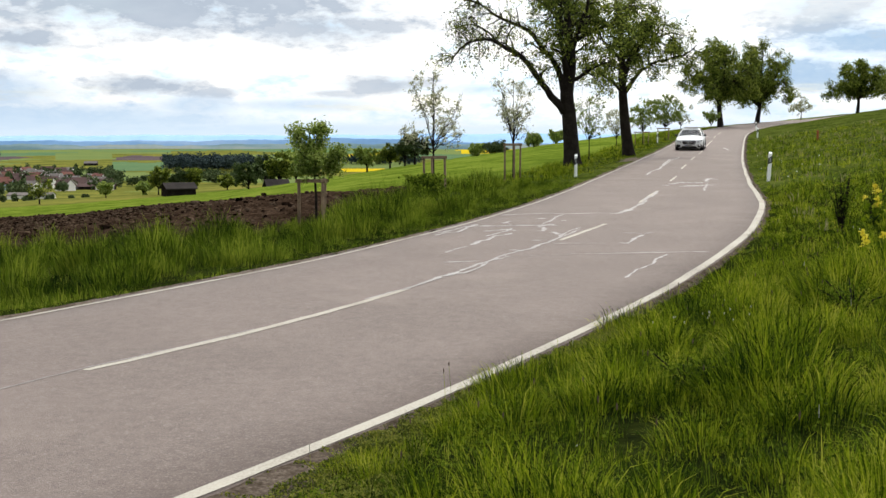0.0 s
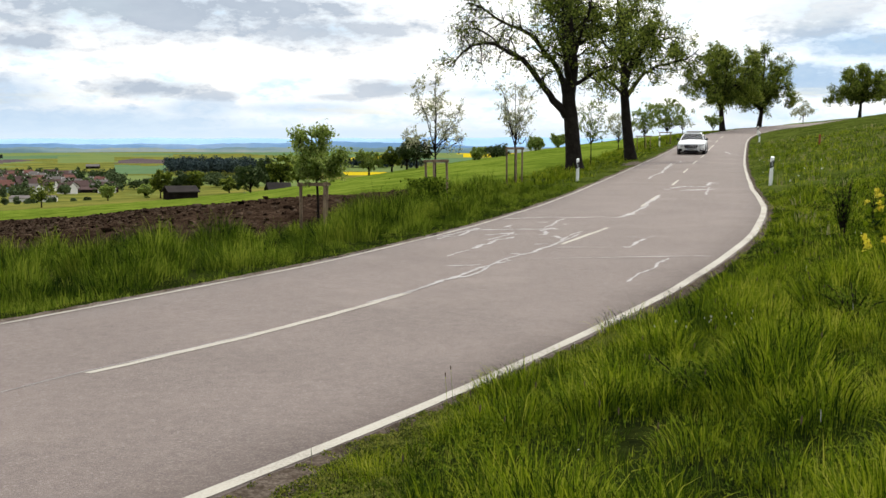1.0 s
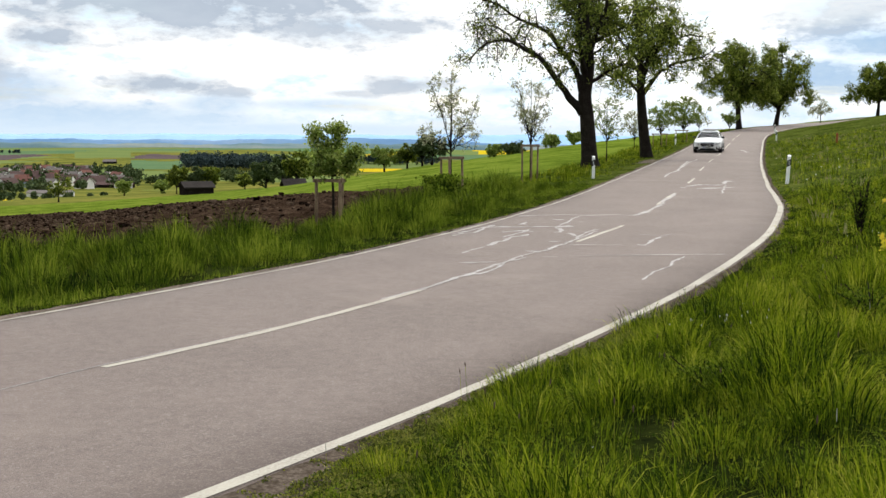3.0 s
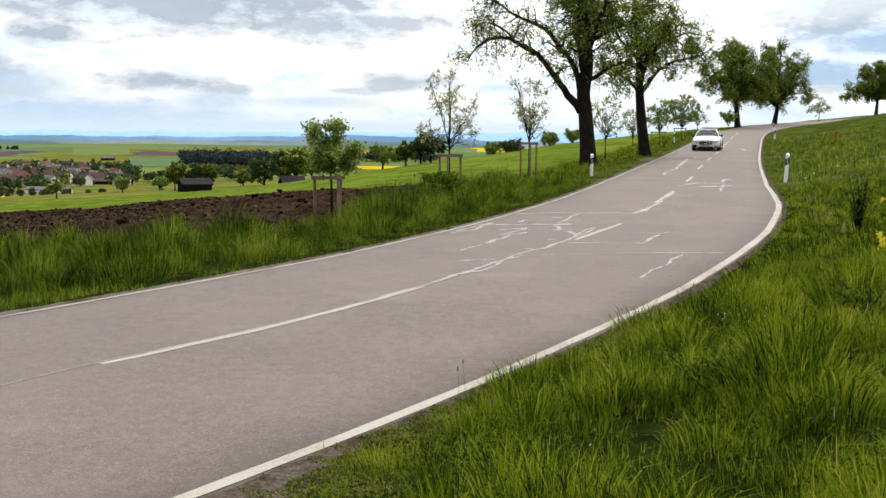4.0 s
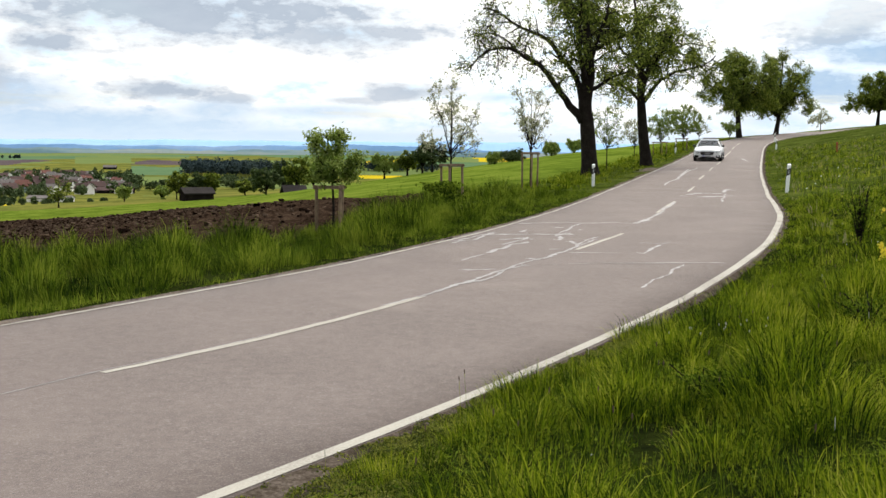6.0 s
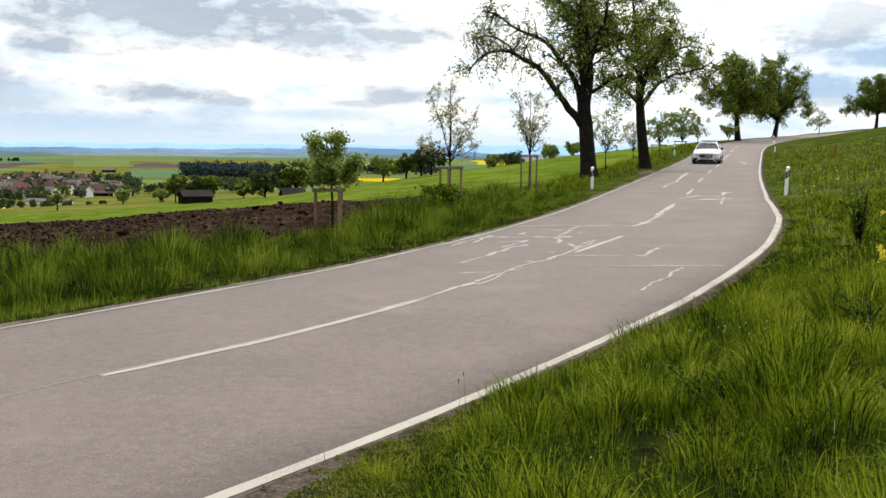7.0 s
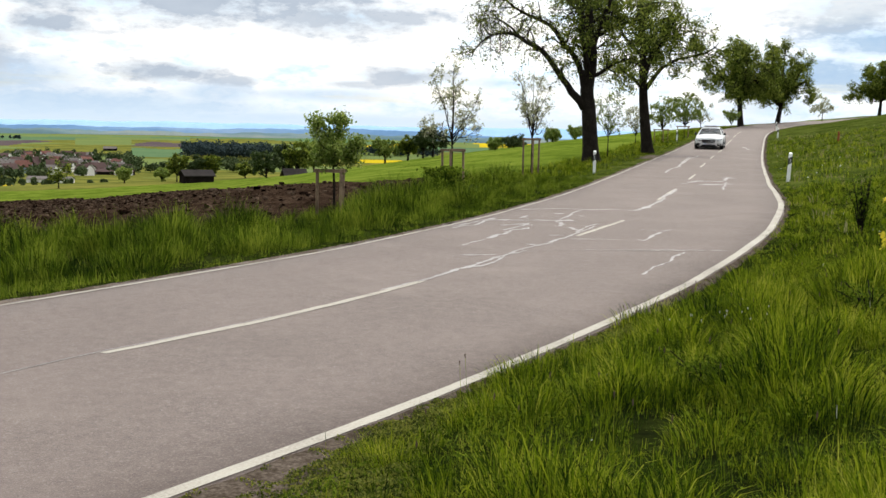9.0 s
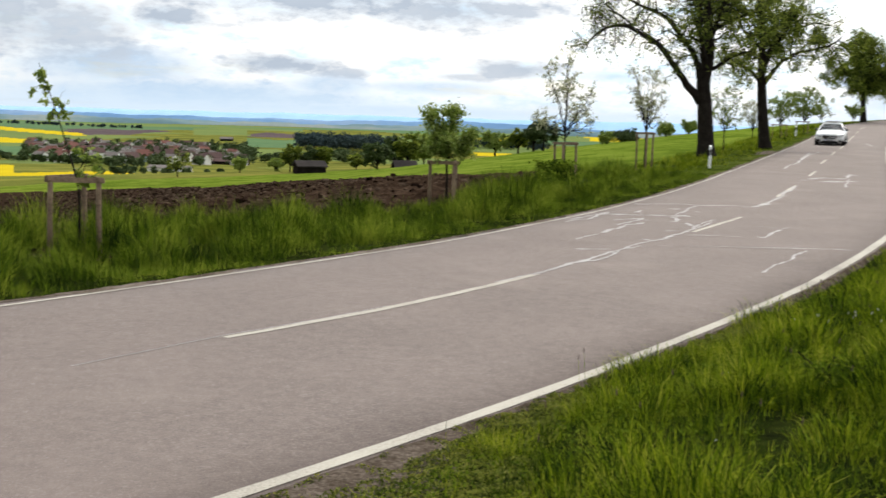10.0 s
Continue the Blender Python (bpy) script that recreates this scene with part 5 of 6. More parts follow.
def flowering_rape(x, y, h, seed):
    rng = np.random.RandomState(seed)
    root = tagged(new("rape_plant"), "self-sown rape plant with yellow flower heads", "flower", "rape plants on the bank")
    root.location = (x, y, gz_at(x, y))
    for k in range(4):
        a, g = rng.uniform(0, 6.283), Geo()
        tip = np.array([math.cos(a) * 0.22 * rng.uniform(0.2, 1), math.sin(a) * 0.22 * rng.uniform(0.2, 1), h * rng.uniform(0.75, 1.05)])
        g.tube([(0, 0, 0), tip * 0.5 + np.array([0, 0, 0.06]), tip], [0.007, 0.005, 0.003], 4, False)
        stem = part("stem", g, GRASS, root)
        for nm, pts, size, m in (("flower_head", tip + rng.normal(0, 0.018, (26, 3)), 0.018, BLOOM),
                                 ("foliage", tip * rng.uniform(0.2, 0.8, (14, 1)) + rng.normal(0, 0.04, (14, 3)), 0.05, GRASS)):
            ob = new(nm, quads_to(nm, pts, size, m, rng, 0.8))
            ob.parent = stem


for k, (x, y, h) in enumerate([(4.75, 11.9, 0.55), (6.6, 16.6, 0.7), (6.95, 17.2, 0.8)]):
    flowering_rape(x, y, h, 300 + k)


def stalks(name, places, seed, label, mat, head_len, head_r, stem_mat):
    """Thin seed stalks with a head each, one object of many."""
    rng = np.random.RandomState(seed)
    stem, head = Geo(), Geo()
    for x, y, h in places:
        z = gz_at(x, y)
        a, k = rng.uniform(0, 6.283), rng.uniform(0.01, 0.09) * h
        tip = Vector((x + math.cos(a) * k, y + math.sin(a) * k, z + h))
        foot = Vector((x, y, z))
        mid = foot.lerp(tip, 0.55) - Vector((math.cos(a), math.sin(a), 0)) * k * 0.15
        stem.tube([foot, mid, tip], [0.0016, 0.0013, 0.001], 3, False)
        d = (tip - mid).normalized()
        head.tube([tip - d * 0.01, tip + d * head_len * 0.3, tip + d * head_len * 0.7, tip + d * head_len], [head_r * 0.4, head_r, head_r * 0.8, head_r * 0.15], 5)
    root = tagged(new(name), label, "grass", kind="stuff")
    part("stem", stem, stem_mat, root)
    part("seed_head", head, mat, root)


rng = np.random.RandomState(77)
sp = np.column_stack([rng.uniform(69.5, 90, 260), 3.3 + np.abs(rng.normal(0, 1.6, 260))])
px, py = to_world(sp[:, 0], sp[:, 1])
stalks("ribwort_stalks", [(x, y, h) for x, y, h in zip(px[:110], py[:110], rng.uniform(0.2, 0.42, 110))], 78, "dark plantain seed stalks in the bank grass", SEED_HEAD, 0.03, 0.005, GRASS)
stalks("grass_panicles", [(x, y, h) for x, y, h in zip(px[246:], py[246:], rng.uniform(0.25, 0.4, 14))], 79, "pale flowering grass stalks on the bank", PALE_HEAD, 0.05, 0.0022, GRASS)

rng = np.random.RandomState(81)
stalks("ribwort_stalks", [(x, x * 0.9 + 7.25, h) for x, h in zip(rng.uniform(0.2, 0.75, 5), rng.uniform(0.16, 0.24, 5))]
       + [(0.02, 6.95, 0.34), (0.06, 6.98, 0.38), (1.5, 9.7, 0.28)], 82, "dark plantain seed stalks at the edge of the bank grass", SEED_HEAD, 0.024, 0.0045, GRASS)
stalks("pale_flowers", [(x, y, h) for x, y, h in zip(rng.normal(2.15, 0.2, 14), rng.normal(8.75, 0.22, 14), rng.uniform(0.24, 0.32, 14))], 84, "weed with small pale flower heads in the bank grass",
       PALE_HEAD, 0.010, 0.0045, GRASS)

# a rusty red stake on the bank inside the bend
g = Geo()
z = gz_at(25.65, 74.5)
g.tube([(25.65, 74.5, z - 0.2), (25.65, 74.5, z + 0.62), (25.66, 74.5, z + 0.66)], [0.07, 0.07, 0.05], 8)
ob = tagged(part("marker_stake", g, RUST), "short rusty red marker stake on the grass bank", "stake")

# clods turned up by the plough
CLOD = material("clods", [(0.010, 0.006, 0.004), (0.034, 0.021, 0.0138), (0.095, 0.066, 0.046)], 1.0, 1.5, 12, 0.03, 25, 0.0, island=0.6)
rng = np.random.RandomState(13)
n = 30000
ccx, ccy = rng.uniform(-80, 2, n), 12 + 160 * rng.uniform(0, 1, n) ** 1.5
s, d = to_road(ccx, ccy)
ok = (-d - ASPHALT_HALF > 4.0) & (ccy < soil_back(ccx) - 0.4)
ccx, ccy = ccx[ok], ccy[ok]
n = len(ccx)
size = rng.uniform(0.014, 0.036, n) * (1 + ccy / 80) * np.exp(rng.normal(0, 0.35, n))
cube = np.array([(-1, -1, -1), (1, -1, -1), (1, 1, -1), (-1, 1, -1), (-1, -1, 1), (1, -1, 1), (1, 1, 1), (-1, 1, 1)], float)
shape = cube[None] * rng.uniform(0.35, 1.25, (n, 8, 3)) * np.array([1.2, 1.2, 0.8])
turn = rng.uniform(0, 6.283, n)
c, sn = np.cos(turn)[:, None], np.sin(turn)[:, None]
vx, vy = shape[..., 0] * c - shape[..., 1] * sn, shape[..., 0] * sn + shape[..., 1] * c
v = np.stack([vx, vy, shape[..., 2]], -1) * size[:, None, None] + np.stack([ccx, ccy, ground_z(ccx, ccy) + size * 0.25], 1)[:, None]
faces = np.array([(4, 5, 6, 7), (0, 1, 5, 4), (1, 2, 6, 5), (3, 0, 4, 7)])
f = (np.arange(n)[:, None, None] * 8 + faces[None]).reshape(-1, 4)
tagged(new("soil_clods", array_mesh("soil_clods", v.reshape(-1, 3), f, CLOD)), "brown clods of freshly ploughed soil", "soil", kind="stuff")

# ---------------------------------------------------------------- barns, sheds and the village
TIMBER = material("dark_boards", [(0.007, 0.006, 0.005), (0.014, 0.011, 0.010), (0.024, 0.020, 0.017)], 0.95, 0.8, 9, 0.02, 8, 0.0)
ROOF_GREY = material("grey_roofing", [(0.10, 0.085, 0.08), (0.16, 0.14, 0.13)], 0.9, 0.5, 4, spec=0.15)
ROOF_DARK = material("dark_roofing", [(0.022, 0.019, 0.018), (0.040, 0.034, 0.032)], 0.95, 0.5, 4, spec=0.05)
ROOF_RED = material("red_tiles", [(0.105, 0.046, 0.038), (0.165, 0.075, 0.060)], 0.9, 0.3, 3, spec=0.1)
ROOF_BROWN = material("brown_tiles", [(0.062, 0.040, 0.038), (0.098, 0.060, 0.055)], 0.9, 0.3, 3, spec=0.1)
RENDERED = material("pale_render", [(0.62, 0.60, 0.57), (0.78, 0.76, 0.73)], 0.9, 0.2, 2, spec=0.15)
RENDER_BLUE = material("blue_grey_render", [(0.24, 0.30, 0.42), (0.32, 0.38, 0.50)], 0.9, 0.2, 2, spec=0.15)
PANE = material("dark_panes", [(0.03, 0.035, 0.045), (0.06, 0.07, 0.08)], 0.15, 1, 8, spec=0.6)


def building(name, x, y, turn, w, depth, eaves, ridge, wall_mat, roof_mat, label, category="house", group="", windows=2, over=0.35, chimney=True):
    """Gabled house: walls with gables, two roof slopes with thickness, windows on all long sides, a chimney."""
    root = tagged(new(name), label, category, group)
    root.location = (x, y, gz_at(x, y) - 0.3)
    root.rotation_euler = (0, 0, radians(turn))
    a, b = w / 2, depth / 2
    g = Geo()
    g.add([(-a, -b, 0), (a, -b, 0), (a, b, 0), (-a, b, 0), (-a, -b, eaves), (a, -b, eaves), (a, b, eaves), (-a, b, eaves), (-a, 0, ridge), (a, 0, ridge)],
          [(0, 1, 5, 4), (2, 3, 7, 6), (1, 2, 6, 9, 5), (3, 0, 4, 8, 7), (3, 2, 1, 0)])
    part("wall", g, wall_mat, root)
    drop = over * (ridge - eaves) / b
    roof = Geo()
    t = 0.22
    prof = [(-b - over, eaves - drop), (0, ridge), (b + over, eaves - drop), (b + over, eaves - drop + t), (0, ridge + t), (-b - over, eaves - drop + t)]
    k = a + over
    roof.add([(-k, p, q) for p, q in prof] + [(k, p, q) for p, q in prof],
             [(0, 1, 4, 5), (1, 2, 3, 4), (7, 6, 11, 10), (8, 7, 10, 9), (5, 4, 10, 11), (4, 3, 9, 10), (1, 0, 6, 7), (2, 1, 7, 8), (0, 5, 11, 6), (3, 2, 8, 9)])
    ro = part("roof", roof, roof_mat, root)
    if chimney:
        c = Geo()
        c.box(a * 0.3, 0.4, ridge - 0.8, a * 0.3 + 0.6, 1.0, ridge + 0.9)
        part("chimney", c, roof_mat, ro)
    for side in (-1, 1):
        for j in range(windows):
            for level in range(max(1, int(eaves // 2.6))):
                wx = -a + w * (j + 0.5) / windows
                wg = Geo()
                wg.box(wx - 0.55, side * b - 0.05, 0.9 + 2.6 * level + 0.3, wx + 0.55, side * b + 0.05, 2.2 + 2.6 * level + 0.3)
                part("window", wg, PANE, root)
    return root


building("field_shed", -55.2, 226, 30, 6.0, 4.6, 1.75, 2.75, TIMBER, ROOF_DARK, "dark weathered timber field shed on the slope", "shed", windows=0, chimney=False)
building("low_barn", -26.6, 173, 20, 3.2, 3.0, 0.7, 1.6, TIMBER, ROOF_DARK, "low dark barn half hidden by the slope", "barn", windows=0, chimney=False)
building("long_barn", -246, 762, 8, 30, 10, 2.6, 4.6, TIMBER, ROOF_BROWN, "long low barn with a brown roof at the village edge", "barn", windows=3, chimney=False)
building("long_barn", -213, 560, 4, 22, 9, 2.2, 3.4, RENDERED, ROOF_GREY, "long pale farm hall in the meadow", "barn", windows=3, chimney=False)
building("long_barn", -440, 690, -8, 40, 12, 3.0, 5.0, RENDERED, ROOF_GREY, "long pale farm hall behind the yellow field", "barn", windows=4, chimney=False)
building("field_barn", -448, 1381, 10, 16, 10, 3.0, 5.5, TIMBER, ROOF_GREY, "dark field barn among the far green fields", "barn", windows=2, chimney=False)

GH = "village houses"
kinds = []
for k, (wm, rm, text, w, dp, e, r) in enumerate([(RENDERED, ROOF_RED, "pale village house with a red tiled roof", 10, 8, 4.4, 7.4),
                                                 (RENDERED, ROOF_BROWN, "pale village house with a brown roof", 11, 8, 4.4, 7.8),
                                                 (RENDERED, ROOF_GREY, "pale village house with a grey roof", 9.5, 8, 4.2, 6.8),
                                                 (RENDER_BLUE, ROOF_RED, "blue-grey village house with a red roof", 10, 8, 4.6, 7.6),
                                                 (TIMBER, ROOF_BROWN, "dark village barn with a brown roof", 15, 9, 3.8, 7.4)]):
    kinds.append(building("village_house", -400 + 25 * k, 800 + 22 * (k % 3), 15 * k - 30, w, dp, e, r, wm, rm, text, "house", GH, 3))
rng = np.random.RandomState(3)
taken = [(-400 + 25 * k, 800 + 22 * (k % 3)) for k in range(5)]
tries = 0
while len(taken) < 92 and tries < 4000:
    tries += 1
    bearing_deg, dist = rng.uniform(-27.5, -17.3), rng.uniform(770, 1230)
    x, y = dist * math.sin(radians(bearing_deg)), dist * math.cos(radians(bearing_deg))
    if min((x - a) ** 2 + (y - b) ** 2 for a, b in taken) < 23 ** 2 or (bearing_deg > -19 and dist > 1000):
        continue
    taken.append((x, y))
    k = rng.choice(5, p=[0.22, 0.28, 0.28, 0.10, 0.12])
    copy_thing(kinds[k], pose(x, y, gz_at(x, y) - 0.3, 0, 0, rng.uniform(-60, 60)))


def woods(name, places, seed, label, mat, leaf=1.0, per=110):
    """Far trees, too many to count, as one mesh of leaf clumps on short trunks."""
    rng = np.random.RandomState(seed)
    pts = []
    for x, y, h, w in places:
        z = gz_at(x, y)
        for b in range(4):
            c = np.array([x + rng.normal(0, w * 0.22), y + rng.normal(0, w * 0.22), z + h * rng.uniform(0.35, 0.72)])
            p = rng.normal(size=(per // 4, 3))
            p /= np.linalg.norm(p, axis=1)[:, None]
            pts.append(c + p * np.array([w * 0.33, w * 0.33, h * 0.3]) * rng.uniform(0.5, 1.05, (per // 4, 1)))
    me = quads_to(name, np.concatenate(pts), leaf, mat, rng, 0.75)
    return tagged(new(name, me), label, "trees", kind="stuff")


def belt(a, b, n, h, deep, seed):
    rng = np.random.RandomState(seed)
    t = rng.uniform(0, 1, n)
    x = a[0] + (b[0] - a[0]) * t + rng.normal(0, 2, n)
    y = a[1] + (b[1] - a[1]) * t + rng.uniform(0, deep, n)
    hh = h * rng.uniform(0.7, 1.2, n)
    return list(zip(x, y, hh, hh * rng.uniform(0.6, 0.95, n)))


# the far woods' leaf colour has the blue of aerial haze mixed in
WOOD_LEAF = material("hazed_wood_leaves", [(0.022, 0.036, 0.042), (0.036, 0.054, 0.058), (0.054, 0.076, 0.070)], 0.9, 0.02, 0.3, spec=0.05, island=0.12)
HEDGE_LEAF = material("hedge_leaves", [(0.040, 0.062, 0.026), (0.068, 0.096, 0.038), (0.105, 0.128, 0.055)], 0.9, 0.02, 0.3, spec=0.05, island=0.2)
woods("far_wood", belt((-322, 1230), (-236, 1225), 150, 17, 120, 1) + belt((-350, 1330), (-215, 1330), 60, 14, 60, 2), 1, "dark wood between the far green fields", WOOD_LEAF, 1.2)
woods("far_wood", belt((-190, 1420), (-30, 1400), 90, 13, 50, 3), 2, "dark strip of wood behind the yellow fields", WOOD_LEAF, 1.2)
woods("hedgerow", belt((-232, 800), (-200, 850), 22, 9, 10, 4) + belt((-224, 968), (-150, 930), 34, 10, 12, 5) + belt((-352, 1030), (-300, 1000), 22, 11, 14, 6)
      + belt((-395, 706), (-223, 590), 60, 6, 8, 7) + belt((-200, 860), (-165, 880), 16, 11, 12, 8) + belt((-215, 470), (-165, 500), 16, 4.5, 8, 9), 3, "mixed hedgerow trees across the valley", HEDGE_LEAF, 0.9)
spots = []
rng = np.random.RandomState(9)
for k in range(200):
    bearing_deg, dist = rng.uniform(-28, -16.5), rng.uniform(740, 1300)
    spots.append((dist * math.sin(radians(bearing_deg)), dist * math.cos(radians(bearing_deg)), rng.uniform(5, 10), rng.uniform(5, 8)))
woods("village_trees", spots, 4, "green garden trees between the village houses", HEDGE_LEAF, 1.0, 90)
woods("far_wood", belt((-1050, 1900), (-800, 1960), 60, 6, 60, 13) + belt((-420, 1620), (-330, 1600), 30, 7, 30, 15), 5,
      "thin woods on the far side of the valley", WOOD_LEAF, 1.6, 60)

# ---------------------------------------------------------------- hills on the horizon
# aerial haze is mixed into these base colours, bluer and paler with distance
HILL_NEAR = material("hazed_near_hills", [(0.085, 0.135, 0.150), (0.125, 0.18, 0.19), (0.18, 0.21, 0.20)], 1.0, 0.004, 0.02, spec=0.0, patch=1.4, mid=(0.30, 0.72))
HILL_MID = material("hazed_middle_hills", [(0.10, 0.182, 0.305), (0.125, 0.215, 0.345), (0.175, 0.25, 0.36)], 1.0, 0.003, 0.015, spec=0.0, patch=1.4, mid=(0.30, 0.75))
HILL_FAR = material("hazed_far_hills", [(0.26, 0.42, 0.64), (0.31, 0.47, 0.69)], 1.0, 0.002, 0.01, spec=0.0)


def hills(name, dist, tops, mat, label, seed):
    """A long ridge round the horizon: bearing in degrees and crest height in metres, with a face and a back."""
    rng = np.random.RandomState(seed)
    a = np.arange(-60, 60, 0.12)
    z = np.interp(a, [p for p, _ in tops], [q for _, q in tops])
    z = z + sum(np.sin(a * f + rng.uniform(0, 6)) * q for f, q in ((1.3, 1.6), (3.1, 0.9), (7.7, 0.5), (17, 0.3)))
    v = []
    for back, drop in ((-260, 60), (-90, 9), (0, 0), (110, 25), (240, 70)):
        v.append(np.stack([np.sin(np.radians(a)) * (dist + back), np.cos(np.radians(a)) * (dist + back), z - drop], 1))
    v = np.concatenate(v)
    n = len(a)
    i, j = np.meshgrid(np.arange(4), np.arange(n - 1), indexing="ij")
    f = np.stack([i * n + j, i * n + j + 1, (i + 1) * n + j + 1, (i + 1) * n + j], -1).reshape(-1, 4)
    return tagged(new(name, array_mesh(name, v, f, mat, True)), label, "hills", kind="structure")


hills("backdrop_hills_far", 4650, [(-60, 18), (-30, 17), (-20, 19), (-14, 23), (-8, 22), (-3, 24), (1, 28), (6, 28), (10, 22), (20, 18), (60, 15)], HILL_FAR, "wooded hills on the horizon, tinted pale blue as haze", 1)
hills("backdrop_hills_middle", 3900, [(-60, -2), (-30, 2), (-22, -1), (-14, -2), (-9.5, 2), (-7, 8), (-2, 6), (0.5, -3), (3, -9), (8, -10), (20, -6), (60, 0)], HILL_MID, "wooded hills beyond the valley, tinted blue as haze", 2)
hills("backdrop_hills_near", 3000, [(-60, -10), (-25, -9), (-18, -11), (-12, -12), (-8, -7), (0, -9), (8, -10), (60, -12)], HILL_NEAR, "low hills beyond the far fields, tinted grey-blue as haze", 3)

# ---------------------------------------------------------------- the white saloon car
CAR_WHITE = material("white_car_paint", [(0.74, 0.75, 0.77), (0.80, 0.81, 0.82)], 0.22, 0.6, 30, spec=0.6)
CAR_BLACK = material("black_trim", [(0.006, 0.006, 0.007), (0.014, 0.014, 0.016)], 0.5, 2, 40, spec=0.2)
TYRE = material("tyre_rubber", [(0.012, 0.012, 0.012), (0.03, 0.03, 0.03)], 0.85, 6, 50, 0.002, 120)
ALLOY = material("dark_alloy", [(0.10, 0.10, 0.11), (0.22, 0.22, 0.23)], 0.35, 4, 30, metal=0.9)
CHROME = material("chrome", [(0.75, 0.76, 0.78), (0.85, 0.85, 0.86)], 0.12, 4, 30, metal=1.0)
PLATE = material("plate_white", [(0.55, 0.56, 0.57), (0.66, 0.67, 0.68)], 0.5, 4, 30)
PLATE_BLUE = material("plate_blue", [(0.02, 0.05, 0.25), (0.03, 0.07, 0.32)], 0.5, 4, 30)
SEAT = material("seat_leather", [(0.03, 0.028, 0.027), (0.06, 0.056, 0.052)], 0.7, 5, 40)
LAMP = material("headlamp", [(0.62, 0.65, 0.70), (0.80, 0.82, 0.85)], 0.12, 5, 40, spec=0.7, metal=0.3)
GLASS = bpy.data.materials.new("tinted_glass")
GLASS.use_nodes = True
gp = GLASS.node_tree.nodes["Principled BSDF"]
gp.inputs["Base Color"].default_value = (0.55, 0.60, 0.60, 1)
gp.inputs["Roughness"].default_value = 0.03
gp.inputs["Transmission Weight"].default_value = 1.0
gp.inputs["IOR"].default_value = 1.3


def saloon_car(s, d):
    """A white four-door saloon, nose along -y in its own space, set on the road at run s."""
    root = tagged(new("car"), "white four-door saloon car with black trim and open sunroof", "car")
    p, q = road_at(np.array([s - 1.47]), np.array([d]))[0], road_at(np.array([s + 1.47]), np.array([d]))[0]
    run = Vector(q - p).normalized()
    right = Vector((run.y, -run.x, 0)).normalized()
    m = Matrix((right, run, right.cross(run))).transposed().to_4x4()
    m.translation = Vector((p + q) / 2)
    root.matrix_world = m

    # body: sections from nose to tail: y, half-width, underside, shoulder, middle of the top
    secs = [(-2.46, 0.68, 0.30, 0.68, 0.71), (-2.43, 0.77, 0.24, 0.72, 0.76), (-2.32, 0.855, 0.20, 0.75, 0.81), (-2.10, 0.895, 0.19, 0.77, 0.85),
            (-1.80, 0.915, 0.18, 0.79, 0.89), (-1.47, 0.925, 0.18, 0.84, 0.935), (-1.0, 0.925, 0.18, 0.89, 0.985), (-0.4, 0.922, 0.18, 0.92, 0.98),
            (0.3, 0.92, 0.18, 0.935, 0.97), (1.0, 0.925, 0.18, 0.95, 0.98), (1.47, 0.925, 0.18, 0.965, 1.0), (1.85, 0.91, 0.20, 0.97, 1.06),
            (2.2, 0.88, 0.24, 0.955, 1.07), (2.38, 0.83, 0.30, 0.92, 1.05), (2.45, 0.76, 0.36, 0.82, 0.97), (2.47, 0.68, 0.42, 0.75, 0.88)]

    def ring(y, w, zb, zs, zt):
        half = [(w * 0.80, zb), (w * 0.95, zb + 0.07), (w * 0.985, zb + 0.2), (w, (zb + zs) * 0.5), (w * 0.99, zs - 0.10), (w * 0.955, zs - 0.02),
                (w * 0.86, zs + (zt - zs) * 0.35), (w * 0.62, zs + (zt - zs) * 0.78), (w * 0.3, zt)]
        return [(a, y, b) for a, b in half] + [(-a, y, b) for a, b in half[::-1]]

    def front(x):
        return float(np.interp(abs(x), [0, 0.62, 0.70, 0.77, 0.855, 0.9], [-2.478, -2.475, -2.462, -2.44, -2.335, -2.12]))

    body = Geo()
    rings = [ring(*r) for r in secs]
    n = len(rings[0])
    body.add([v for r in rings for v in r], [(i * n + j, (i + 1) * n + j, (i + 1) * n + (j + 1) % n, i * n + (j + 1) % n) for i in range(len(rings) - 1) for j in range(n)]
             + [tuple(range(n)), tuple(range(len(rings) * n - 1, (len(rings) - 1) * n - 1, -1))])
    body_ob = part("body", body, CAR_WHITE, root, smooth=True)

    # greenhouse: roof skin, pillars, and panes between them
    roof = Geo()
    rows = [(-0.22, 0.56, 1.375, 1.40), (0.15, 0.585, 1.425, 1.455), (0.6, 0.59, 1.43, 1.465), (1.0, 0.575, 1.405, 1.44), (1.28, 0.55, 1.36, 1.39)]
    for i, (y, w, ze, zm) in enumerate(rows):
        roof.v += [(-w - 0.03, y, ze - 0.035), (-w, y, ze), (-w * 0.5, y, zm), (w * 0.5, y, zm), (w, y, ze), (w + 0.03, y, ze - 0.035), (w, y, ze - 0.06), (-w, y, ze - 0.06)]
        if i:
            k = 8 * (i - 1)
            roof.f += [(k + j, k + (j + 1) % 8, k + 8 + (j + 1) % 8, k + 8 + j) for j in range(8)]
    roof.f += [tuple(range(7, -1, -1)), tuple(range(8 * 4, 8 * 5))]
    part("roof", roof, CAR_WHITE, root, smooth=True)
    sunroof = Geo()
    sunroof.box(-0.47, 0.02, 1.47, 0.47, 0.62, 1.50, Matrix.Rotation(0.05, 4, "X"), 0.01)
    part("sunroof", sunroof, CAR_BLACK, root, "open black glass sunroof")
